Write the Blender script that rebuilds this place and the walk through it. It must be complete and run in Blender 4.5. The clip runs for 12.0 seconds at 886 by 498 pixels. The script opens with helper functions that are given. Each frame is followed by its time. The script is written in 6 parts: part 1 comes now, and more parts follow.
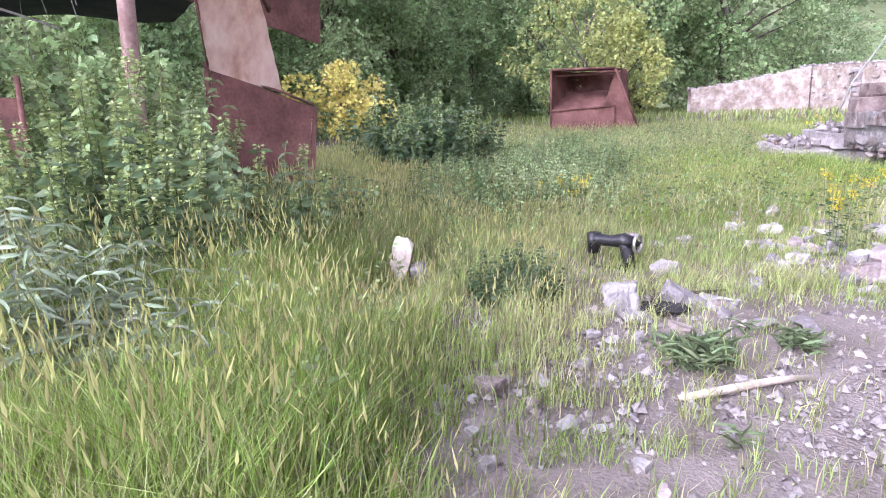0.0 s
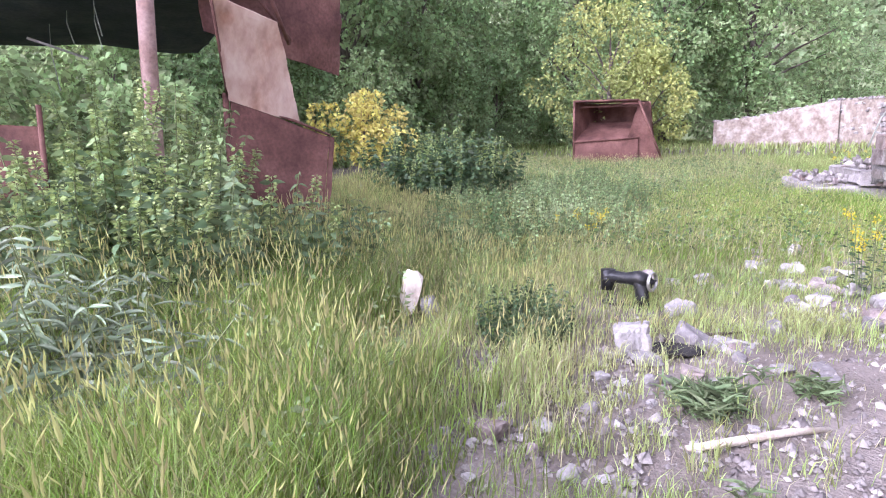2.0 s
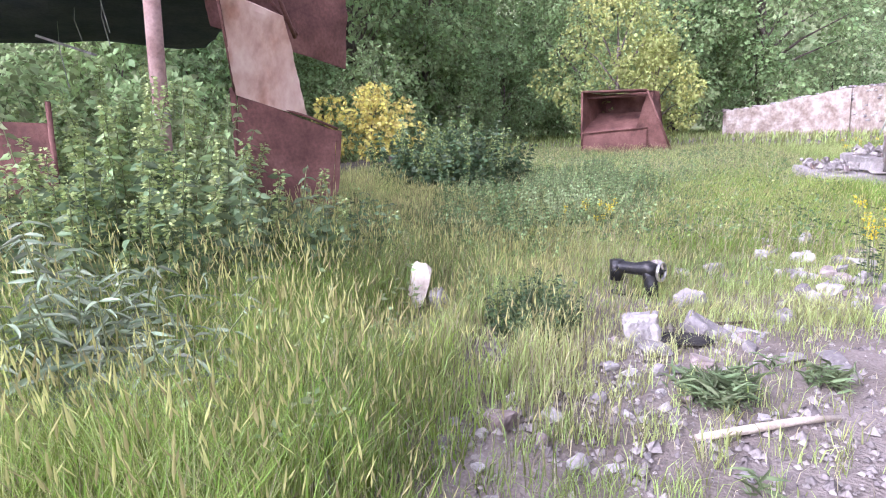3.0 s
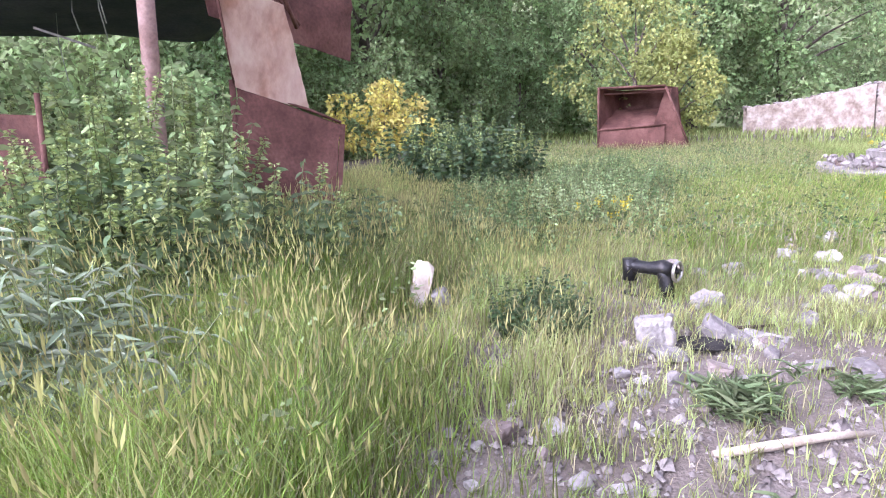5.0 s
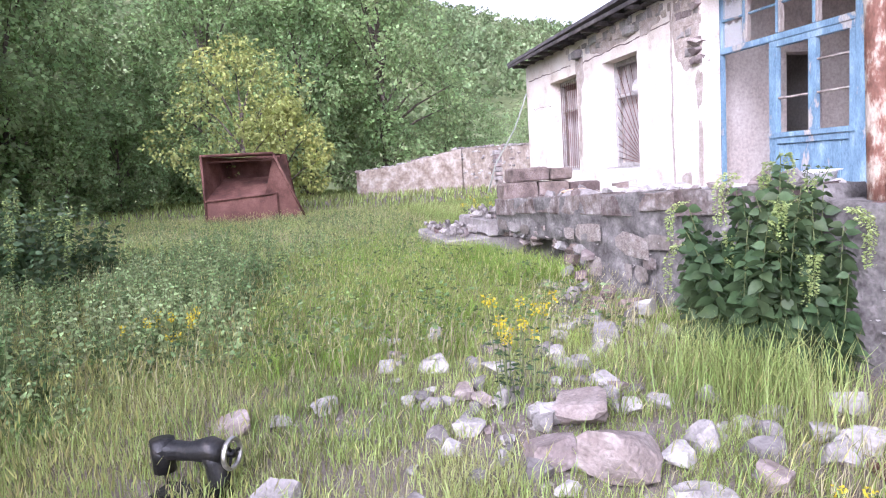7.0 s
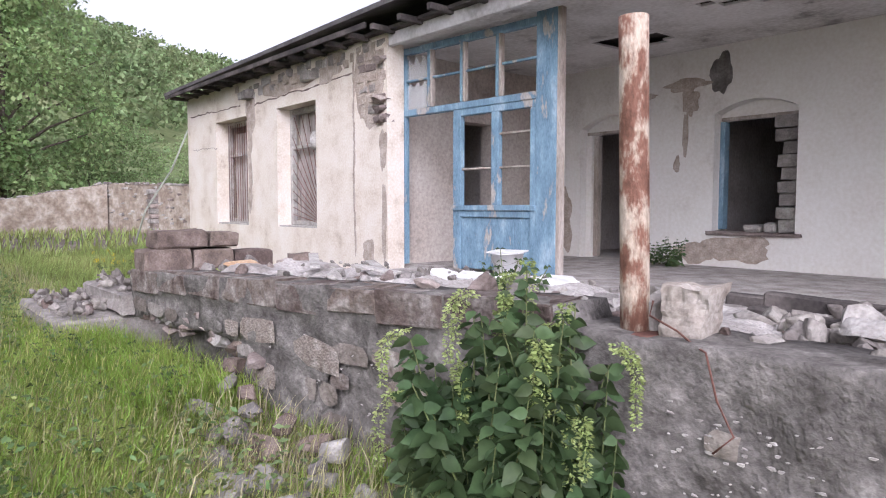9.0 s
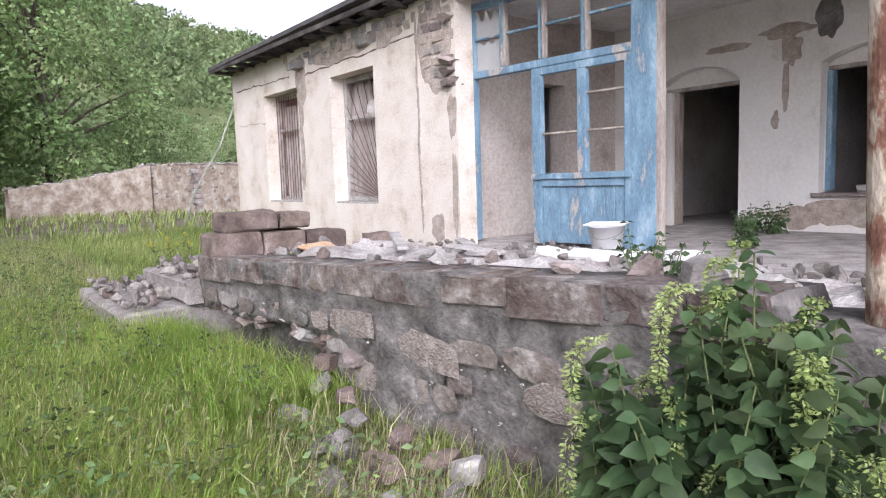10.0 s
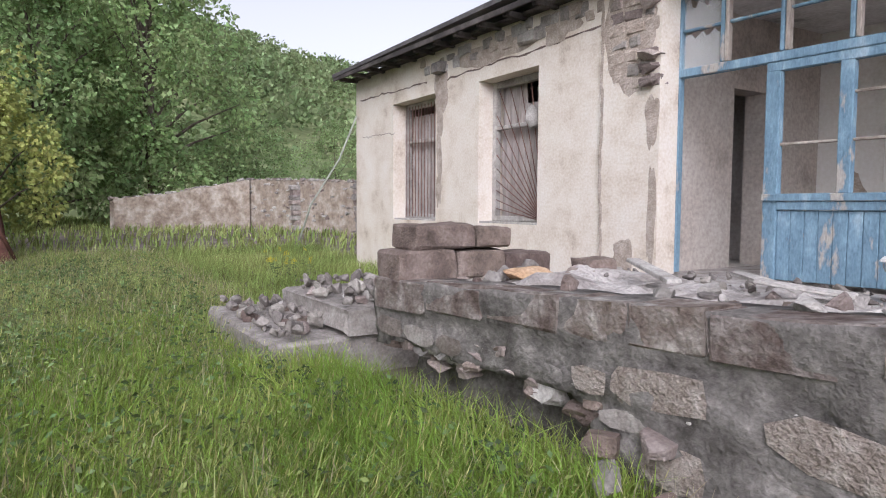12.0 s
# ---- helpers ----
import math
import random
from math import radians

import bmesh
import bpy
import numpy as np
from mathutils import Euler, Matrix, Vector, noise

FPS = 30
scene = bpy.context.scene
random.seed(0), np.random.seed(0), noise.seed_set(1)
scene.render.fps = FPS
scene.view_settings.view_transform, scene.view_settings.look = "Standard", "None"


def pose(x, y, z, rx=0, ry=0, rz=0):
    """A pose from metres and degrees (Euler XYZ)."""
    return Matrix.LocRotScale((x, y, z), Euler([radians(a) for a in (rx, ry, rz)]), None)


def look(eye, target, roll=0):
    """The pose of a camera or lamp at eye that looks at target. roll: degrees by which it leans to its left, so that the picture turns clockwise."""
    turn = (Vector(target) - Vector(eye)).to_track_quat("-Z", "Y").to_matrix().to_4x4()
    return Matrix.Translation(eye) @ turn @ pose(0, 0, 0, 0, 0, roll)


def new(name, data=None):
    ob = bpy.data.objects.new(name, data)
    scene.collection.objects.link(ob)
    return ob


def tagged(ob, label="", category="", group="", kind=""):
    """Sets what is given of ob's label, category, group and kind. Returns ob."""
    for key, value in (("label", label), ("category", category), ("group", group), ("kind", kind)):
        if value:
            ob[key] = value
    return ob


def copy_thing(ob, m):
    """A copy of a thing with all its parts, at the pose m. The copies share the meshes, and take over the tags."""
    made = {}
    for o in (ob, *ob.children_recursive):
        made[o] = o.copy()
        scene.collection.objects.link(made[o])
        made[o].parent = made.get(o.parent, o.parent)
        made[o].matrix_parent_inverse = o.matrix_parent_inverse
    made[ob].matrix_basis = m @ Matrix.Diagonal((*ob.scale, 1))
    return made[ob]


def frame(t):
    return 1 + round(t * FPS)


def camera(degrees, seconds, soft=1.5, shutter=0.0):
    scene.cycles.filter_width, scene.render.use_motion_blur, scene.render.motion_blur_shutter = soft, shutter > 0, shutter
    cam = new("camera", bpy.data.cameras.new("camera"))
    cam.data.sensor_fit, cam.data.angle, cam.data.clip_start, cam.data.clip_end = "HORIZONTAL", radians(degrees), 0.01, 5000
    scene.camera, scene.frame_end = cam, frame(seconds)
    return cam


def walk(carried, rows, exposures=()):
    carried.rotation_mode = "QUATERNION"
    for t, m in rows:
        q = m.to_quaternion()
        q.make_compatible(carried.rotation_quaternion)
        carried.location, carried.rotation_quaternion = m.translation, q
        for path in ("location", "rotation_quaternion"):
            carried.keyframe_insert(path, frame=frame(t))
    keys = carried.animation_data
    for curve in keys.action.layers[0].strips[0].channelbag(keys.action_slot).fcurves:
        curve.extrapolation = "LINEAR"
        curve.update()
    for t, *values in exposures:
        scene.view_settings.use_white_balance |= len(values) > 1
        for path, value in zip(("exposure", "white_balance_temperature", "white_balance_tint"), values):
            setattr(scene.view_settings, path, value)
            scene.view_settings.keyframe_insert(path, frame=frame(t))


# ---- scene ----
cam = camera(67.4, 12.0, soft=1.1)
PATH = [
    (0, (11.57, -7.042, 1.035), (9.672, -7.518, 0.621), -1.9),
    (0.5, (11.506, -7.031, 1.076), (9.591, -7.543, 0.81), 1.7),
    (1, (11.49, -6.979, 1.071), (9.587, -7.512, 0.761), -0.2),
    (1.5, (11.495, -6.963, 1.075), (9.6, -7.514, 0.749), -1.0),
    (2, (11.492, -6.966, 1.073), (9.597, -7.511, 0.741), -1.1),
    (2.5, (11.486, -6.966, 1.066), (9.596, -7.519, 0.717), -1.6),
    (3, (11.495, -6.96, 1.066), (9.611, -7.53, 0.714), -1.8),
    (4.8, (11.366, -6.895, 1.031), (9.508, -7.546, 0.675), -2.1),
    (5, (11.25, -6.936, 1.015), (9.381, -7.554, 0.661), -1.9),
    (5.5, (10.888, -6.984, 1.063), (8.983, -7.425, 0.642), -1.9),
    (6, (10.437, -6.88, 1.046), (8.489, -7.224, 0.752), -2.6),
    (6.5, (9.997, -6.659, 1.088), (8.052, -6.654, 0.622), -1.5),
    (7, (9.491, -6.443, 1.181), (7.55, -6.015, 0.958), -3.6),
    (7.5, (9.111, -6.194, 1.211), (7.302, -5.371, 0.99), 1.3),
    (7.7, (8.959, -6.117, 1.238), (7.165, -5.283, 0.945), 3.4),
    (9.3, (7.64, -5.641, 1.466), (6.188, -4.273, 1.329), 0.4),
    (9.5, (7.472, -5.619, 1.454), (6.012, -4.266, 1.263), 2.0),
    (10, (6.969, -5.686, 1.46), (5.396, -4.47, 1.247), -1.9),
    (10.5, (6.483, -5.747, 1.42), (4.761, -4.74, 1.268), -1.3),
    (10.6, (6.37, -5.747, 1.427), (4.584, -4.857, 1.293), -2.7),
    (11, (5.995, -5.806, 1.43), (4.133, -5.09, 1.294), -1.7),
    (11.5, (5.552, -5.884, 1.384), (3.755, -5.02, 1.232), -0.8),
    (12, (5.03, -5.879, 1.329), (3.334, -4.827, 1.201), 0.3),
]
walk(cam, [(t, look(eye, target, roll)) for t, eye, target, roll in PATH],
     [(0, 1.74, 5450, 36), (5, 1.80, 5450, 36), (6.5, 1.6, 5470, 33), (7.5, 1.26, 5600, 29), (9.4, 0.76, 5900, 22), (10, 0.92, 5900, 21), (10.6, 0.68, 5930, 20), (11.5, 0.54, 5950, 19), (12, 0.54, 5950, 19)])

# ---- sky, sun ----
world = bpy.data.worlds.new("sky")
scene.world = world
world.use_nodes = True
wn = world.node_tree
sky = wn.nodes.new("ShaderNodeTexSky")
sky.sky_type = "NISHITA"
sky.sun_disc = False
sky.sun_elevation = radians(34)
sky.sun_rotation = radians(127)
sky.air_density, sky.dust_density, sky.ozone_density = 1.0, 4.0, 1.0
pale = wn.nodes.new("ShaderNodeHueSaturation")
pale.inputs["Saturation"].default_value = 0.14
wn.links.new(sky.outputs[0], pale.inputs["Color"])
wn.links.new(pale.outputs[0], wn.nodes["Background"].inputs[0])
wn.nodes["Background"].inputs[1].default_value = 0.15

sun_data = bpy.data.lights.new("sun", "SUN")
sun_data.energy, sun_data.angle, sun_data.color = 0.5, radians(35), (1.0, 0.97, 0.93)
sun = new("sun", sun_data)
sun.matrix_world = look((34, -26, 29), (0, 0, 0))


# ---- materials ----
def node_mat(name, colors, scale=3.0, fine=40.0, rough=0.85, bump=0.3, island=0.0, objvar=0.0, metal=0.0, spec=0.3, translucent=0.0, stretch=(1, 1, 1), stops=None, cells=0.0):
    """A surface with two scales of variation; colors are mixed along a noise."""
    m = bpy.data.materials.new(name)
    m.use_nodes = True
    nt = m.node_tree
    n, l = nt.nodes, nt.links
    bsdf = n["Principled BSDF"]
    bsdf.inputs["Roughness"].default_value = rough
    bsdf.inputs["Metallic"].default_value = metal
    bsdf.inputs["Specular IOR Level"].default_value = spec
    geo = n.new("ShaderNodeNewGeometry")
    mp = n.new("ShaderNodeMapping")
    mp.inputs["Scale"].default_value = stretch
    l.new(geo.outputs["Position"], mp.inputs[0])
    big = n.new("ShaderNodeTexNoise")
    big.inputs["Scale"].default_value = scale
    big.inputs["Detail"].default_value = 6
    big.inputs["Roughness"].default_value = 0.62
    l.new(mp.outputs[0], big.inputs["Vector"])
    small = n.new("ShaderNodeTexNoise")
    small.inputs["Scale"].default_value = fine
    small.inputs["Detail"].default_value = 3
    l.new(mp.outputs[0], small.inputs["Vector"])
    ramp = n.new("ShaderNodeValToRGB")
    els = ramp.color_ramp.elements
    if stops is None:
        stops = [0.3 + 0.4 * i / max(1, len(colors) - 1) for i in range(len(colors))]
    while len(els) < len(colors):
        els.new(0.5)
    for e, c, s in zip(els, colors, stops):
        e.position, e.color = s, (*c, 1)
    l.new(big.outputs[0], ramp.inputs[0])
    grain = n.new("ShaderNodeMix")
    grain.data_type, grain.blend_type = "RGBA", "OVERLAY"
    grain.inputs["Factor"].default_value = 0.45
    l.new(ramp.outputs[0], grain.inputs["A"])
    l.new(small.outputs[0], grain.inputs["B"])
    out = grain.outputs["Result"]
    if island or objvar:
        hsv = n.new("ShaderNodeHueSaturation")
        rng = n.new("ShaderNodeMapRange")
        k = island or objvar
        rng.inputs["To Min"].default_value, rng.inputs["To Max"].default_value = 1 - k, 1 + k
        hue = n.new("ShaderNodeMapRange")
        hue.inputs["To Min"].default_value, hue.inputs["To Max"].default_value = 0.5 - 0.05 * k, 0.5 + 0.04 * k
        if island:
            src = geo.outputs["Random Per Island"]
        else:
            src = n.new("ShaderNodeObjectInfo").outputs["Random"]
        l.new(src, rng.inputs["Value"])
        l.new(src, hue.inputs["Value"])
        l.new(rng.outputs[0], hsv.inputs["Value"])
        l.new(hue.outputs[0], hsv.inputs["Hue"])
        l.new(out, hsv.inputs["Color"])
        out = hsv.outputs[0]
    l.new(out, bsdf.inputs["Base Color"])
    height = big.outputs[0]
    if cells:
        vor = n.new("ShaderNodeTexVoronoi")
        vor.feature = "DISTANCE_TO_EDGE"
        vor.inputs["Scale"].default_value = cells
        warp = n.new("ShaderNodeMix")
        warp.data_type, warp.blend_type = "RGBA", "LINEAR_LIGHT"
        warp.inputs["Factor"].default_value = 0.16
        l.new(mp.outputs[0], warp.inputs["A"])
        l.new(big.outputs[1], warp.inputs["B"])
        l.new(warp.outputs["Result"], vor.inputs["Vector"])
        joint = n.new("ShaderNodeMapRange")
        joint.inputs["From Max"].default_value = 0.06
        l.new(vor.outputs["Distance"], joint.inputs["Value"])
        wear = n.new("ShaderNodeMath")
        wear.operation = "MULTIPLY_ADD"
        l.new(joint.outputs[0], wear.inputs[0])
        wear.inputs[1].default_value = 0.7
        l.new(big.outputs[0], wear.inputs[2])
        height = wear.outputs[0]
    if bump:
        b = n.new("ShaderNodeBump")
        b.inputs["Strength"].default_value = bump
        b.inputs["Distance"].default_value = 0.02
        add = n.new("ShaderNodeMath")
        add.operation = "ADD"
        l.new(height, add.inputs[0])
        l.new(small.outputs[0], add.inputs[1])
        l.new(add.outputs[0], b.inputs["Height"])
        l.new(b.outputs[0], bsdf.inputs["Normal"])
    if translucent:
        tr = n.new("ShaderNodeBsdfTranslucent")
        l.new(out, tr.inputs[0])
        mix = n.new("ShaderNodeMixShader")
        mix.inputs[0].default_value = translucent
        l.new(bsdf.outputs[0], mix.inputs[1])
        l.new(tr.outputs[0], mix.inputs[2])
        l.new(mix.outputs[0], n["Material Output"].inputs[0])
    return m


M_EARTH = node_mat("dry_gravel_earth", [(0.12, 0.098, 0.076), (0.20, 0.168, 0.14), (0.29, 0.25, 0.215)], 1.3, 55, 0.95, 0.8)
M_PLASTER = node_mat("aged_cream_plaster", [(0.45, 0.365, 0.28), (0.66, 0.58, 0.485), (0.73, 0.66, 0.57), (0.77, 0.715, 0.64)], 1.7, 32, 0.92, 0.28, stops=[0.29, 0.41, 0.52, 0.68])
M_INNER = node_mat("greyed_white_plaster", [(0.55, 0.51, 0.46), (0.77, 0.74, 0.69), (0.82, 0.80, 0.76)], 0.8, 20, 0.9, 0.2, stops=[0.25, 0.45, 0.7])
# beige of the loggia side wall, toned darker to offset direct sun on it
M_BEIGE = node_mat("darkened_beige_plaster", [(0.34, 0.29, 0.25), (0.50, 0.44, 0.39), (0.58, 0.53, 0.48)], 1.1, 22, 0.92, 0.25, stops=[0.28, 0.45, 0.68])
M_SOOT = node_mat("sooty_plaster", [(0.10, 0.09, 0.08), (0.52, 0.50, 0.48), (0.70, 0.68, 0.67)], 0.9, 18, 0.95, 0.3, stops=[0.28, 0.40, 0.60])
M_RENDER = node_mat("weathered_cement_render", [(0.088, 0.08, 0.072), (0.148, 0.136, 0.125), (0.20, 0.185, 0.17), (0.36, 0.335, 0.305)], 5.5, 34, 0.97, 0.75, spec=0.1, stops=[0.33, 0.44, 0.56, 0.72])
M_MORTAR = node_mat("old_lime_mortar", [(0.24, 0.21, 0.19), (0.40, 0.37, 0.345), (0.54, 0.51, 0.48)], 4, 40, 0.95, 1.0)
M_STONE = node_mat("grey_field_stone", [(0.155, 0.14, 0.126), (0.265, 0.245, 0.225), (0.385, 0.36, 0.335)], 5, 45, 0.9, 0.6, objvar=0.3)
M_PINK = node_mat("pink_tuff_stone", [(0.17, 0.135, 0.115), (0.28, 0.23, 0.205), (0.40, 0.345, 0.315)], 5, 45, 0.9, 0.7, objvar=0.22)
M_TUFF = node_mat("brown_tuff_block", [(0.10, 0.078, 0.064), (0.185, 0.14, 0.118), (0.29, 0.235, 0.205)], 5, 50, 0.95, 0.9, objvar=0.25)
M_CHALK = node_mat("pale_plaster_lump", [(0.26, 0.24, 0.217), (0.40, 0.375, 0.345), (0.55, 0.525, 0.49)], 6, 50, 0.9, 0.5, objvar=0.12)
M_WHITE = node_mat("dirty_white_foam", [(0.62, 0.61, 0.58), (0.78, 0.78, 0.76), (0.84, 0.84, 0.83)], 4, 60, 0.8, 0.2)
M_BLUE = node_mat("peeling_blue_paint", [(0.40, 0.37, 0.33), (0.14, 0.23, 0.30), (0.20, 0.315, 0.40), (0.34, 0.45, 0.52)], 4.5, 60, 0.75, 0.45, stops=[0.37, 0.42, 0.56, 0.70], stretch=(1, 1, 0.35))
M_GREYWOOD = node_mat("bare_grey_wood", [(0.20, 0.16, 0.13), (0.38, 0.33, 0.28), (0.55, 0.50, 0.45)], 4, 60, 0.85, 0.4, stretch=(1, 1, 0.25))
M_STICK = node_mat("pale_barkless_wood", [(0.34, 0.28, 0.20), (0.50, 0.43, 0.34), (0.60, 0.54, 0.45)], 8, 70, 0.85, 0.3)
M_DARKWOOD = node_mat("tarred_roof_boards", [(0.035, 0.03, 0.03), (0.075, 0.065, 0.06), (0.15, 0.13, 0.12)], 3, 40, 0.9, 0.4)
M_ROOF = node_mat("dark_roofing_sheet", [(0.06, 0.055, 0.055), (0.11, 0.10, 0.10), (0.17, 0.16, 0.15)], 2, 30, 0.8, 0.3)
M_RUST = node_mat("brown_rust_sheet", [(0.075, 0.035, 0.028), (0.16, 0.075, 0.058), (0.25, 0.13, 0.10)], 2.2, 35, 0.8, 0.35, metal=0.15)
M_RUSTPALE = node_mat("pale_rust_sheet", [(0.40, 0.22, 0.15), (0.60, 0.41, 0.32), (0.72, 0.56, 0.46)], 3.0, 14, 0.8, 0.35, metal=0.05, stops=[0.3, 0.47, 0.68], stretch=(1, 1, 0.4))
M_RUSTDARK = node_mat("dark_bluish_sheet", [(0.035, 0.038, 0.05), (0.06, 0.064, 0.085), (0.09, 0.09, 0.11)], 2, 30, 0.75, 0.2)
M_POST = node_mat("rusted_pipe_flaking_paint", [(0.10, 0.045, 0.03), (0.22, 0.11, 0.075), (0.50, 0.41, 0.32), (0.58, 0.50, 0.42)], 9, 60, 0.8, 0.5, stops=[0.3, 0.47, 0.56, 0.72], stretch=(1, 1, 0.45))
M_PIPE = node_mat("mauve_grey_pipe_paint", [(0.18, 0.10, 0.075), (0.31, 0.20, 0.165), (0.42, 0.30, 0.25)], 4, 40, 0.7, 0.3)
M_IRON = node_mat("black_cast_iron", [(0.015, 0.015, 0.015), (0.03, 0.03, 0.03), (0.07, 0.06, 0.05)], 8, 60, 0.45, 0.2, metal=0.6, spec=0.5)
M_STEEL = node_mat("worn_bright_steel", [(0.30, 0.28, 0.25), (0.5, 0.48, 0.45), (0.62, 0.6, 0.57)], 9, 60, 0.4, 0.1, metal=0.9)
M_CURTAIN = node_mat("dusty_torn_curtain", [(0.22, 0.19, 0.17), (0.38, 0.335, 0.31), (0.50, 0.46, 0.43)], 3, 40, 0.9, 0.2, stretch=(1, 1, 0.15))
M_VOID = node_mat("dim_room_wall", [(0.40, 0.36, 0.33), (0.56, 0.52, 0.48), (0.66, 0.63, 0.59)], 1, 20, 0.95, 0.2)
M_BARK = node_mat("brown_bark", [(0.06, 0.045, 0.035), (0.12, 0.095, 0.075), (0.20, 0.165, 0.14)], 6, 40, 0.95, 0.8, stretch=(1, 1, 0.3))
M_GRASS = node_mat("fresh_grass_blades", [(0.135, 0.20, 0.055), (0.315, 0.39, 0.122), (0.505, 0.53, 0.225)], 0.5, 9, 0.6, 0, island=0.55, translucent=0.45)
M_GRASSDRY = node_mat("ripening_grass_blades", [(0.32, 0.30, 0.17), (0.45, 0.41, 0.25), (0.56, 0.50, 0.33)], 0.7, 9, 0.7, 0, island=0.4, translucent=0.4)
M_WEED = node_mat("grey_green_herb_leaves", [(0.17, 0.25, 0.095), (0.28, 0.37, 0.155), (0.40, 0.48, 0.24)], 0.8, 9, 0.65, 0, island=0.5, translucent=0.4)
M_NETTLE = node_mat("nettle_leaves", [(0.042, 0.075, 0.032), (0.075, 0.122, 0.05), (0.125, 0.18, 0.078)], 2, 20, 0.5, 0.1, island=0.35, translucent=0.35)
# brighter copy of the nettle leaves, lifting the light on the canopy-side clumps
M_PALENETTLE = node_mat("brightened_nettle_leaves", [(0.095, 0.145, 0.07), (0.165, 0.235, 0.11), (0.26, 0.33, 0.17)], 2, 20, 0.55, 0.1, island=0.4, translucent=0.4)
M_SPIKE = node_mat("nettle_flower_spikes", [(0.24, 0.31, 0.10), (0.34, 0.42, 0.15), (0.45, 0.51, 0.22)], 4, 30, 0.7, 0, island=0.25, translucent=0.3)
M_FOREST = node_mat("broadleaf_tree_leaves", [(0.145, 0.22, 0.092), (0.30, 0.405, 0.175), (0.48, 0.575, 0.285)], 0.35, 4, 0.5, 0, island=0.5, translucent=0.6)
M_LIME = node_mat("lime_yellow_leaves", [(0.24, 0.29, 0.09), (0.37, 0.41, 0.13), (0.52, 0.52, 0.16)], 0.5, 5, 0.6, 0, island=0.3, translucent=0.35)
M_GOLD = node_mat("golden_yellow_leaves", [(0.52, 0.46, 0.10), (0.72, 0.64, 0.17), (0.84, 0.76, 0.32)], 0.9, 5, 0.6, 0, island=0.3, translucent=0.35)
M_HILL = node_mat("hillside_scrub", [(0.11, 0.15, 0.06), (0.19, 0.23, 0.10), (0.30, 0.31, 0.16)], 0.05, 0.8, 0.9, 0)
M_YELLOW = node_mat("bright_yellow_petals", [(0.55, 0.42, 0.02), (0.72, 0.58, 0.03), (0.80, 0.68, 0.06)], 9, 30, 0.6, 0, translucent=0.3)
M_STEM = node_mat("green_plant_stems", [(0.09, 0.12, 0.045), (0.15, 0.18, 0.07), (0.2, 0.22, 0.1)], 5, 30, 0.7, 0)
M_PLASTIC = node_mat("white_plastic", [(0.70, 0.70, 0.69), (0.80, 0.80, 0.80), (0.84, 0.84, 0.84)], 5, 50, 0.45, 0.05)
M_CABLE = node_mat("grey_cable", [(0.25, 0.27, 0.22), (0.36, 0.38, 0.32), (0.45, 0.47, 0.4)], 6, 50, 0.7, 0)
M_COLD = node_mat("black_hole_fill", [(0.012, 0.011, 0.01), (0.03, 0.027, 0.025), (0.06, 0.055, 0.05)], 9, 60, 0.95, 0.6)


# ---- building helpers ----
def part(name, bm, material, parent=None, label=""):
    me = bpy.data.meshes.new(name)
    bm.to_mesh(me)
    bm.free()
    return part_mesh(name, me, material, parent, label)


def part_mesh(name, me, material, parent=None, label=""):
    if material is not None and not me.materials:
        me.materials.append(material)
    ob = new(name, me)
    if parent is not None:
        ob.parent = parent
    if label:
        ob["label"] = label
    return ob


def raw(name, verts, faces, material, parent=None, label=""):
    me = bpy.data.meshes.new(name)
    me.from_pydata(verts, [], faces)
    return part_mesh(name, me, material, parent, label)


def np_mesh(name, V, F, material, parent=None, label=""):
    """A mesh from a vertex array and one face array with a fixed corner count."""
    me = bpy.data.meshes.new(name)
    k = F.shape[1]
    me.vertices.add(len(V))
    me.vertices.foreach_set("co", V.astype(np.float32).ravel())
    me.loops.add(F.size)
    me.loops.foreach_set("vertex_index", F.astype(np.int32).ravel())
    me.polygons.add(len(F))
    me.polygons.foreach_set("loop_start", np.arange(0, F.size, k, dtype=np.int32))
    me.update(calc_edges=True)
    return part_mesh(name, me, material, parent, label)


def empty(name, m=None):
    ob = new(name)
    ob.empty_display_size = 0.1
    if m is not None:
        ob.matrix_world = m
    return ob


def box(bm, x0, x1, y0, y1, z0, z1, m=None):
    vs = [bm.verts.new((x, y, z)) for x in (x0, x1) for y in (y0, y1) for z in (z0, z1)]
    for q in ((0, 1, 3, 2), (4, 6, 7, 5), (0, 4, 5, 1), (2, 3, 7, 6), (0, 2, 6, 4), (1, 5, 7, 3)):
        bm.faces.new([vs[i] for i in q])
    if m is not None:
        bmesh.ops.transform(bm, matrix=m, verts=vs)
    return vs


def boxed(name, dims, material, parent=None, label="", bevel=0.0, m=None, rough=0.0):
    """One box, bevelled or a little uneven, as a mesh object."""
    bm = bmesh.new()
    box(bm, *dims)
    if bevel:
        bmesh.ops.bevel(bm, geom=list(bm.edges), offset=bevel, segments=1, affect="EDGES", profile=0.7)
    if rough:
        for v in bm.verts:
            v.co += Vector((random.uniform(-rough, rough), random.uniform(-rough, rough), random.uniform(-rough, rough)))
    if m is not None:
        bmesh.ops.transform(bm, matrix=m, verts=list(bm.verts))
    return part(name, bm, material, parent, label)


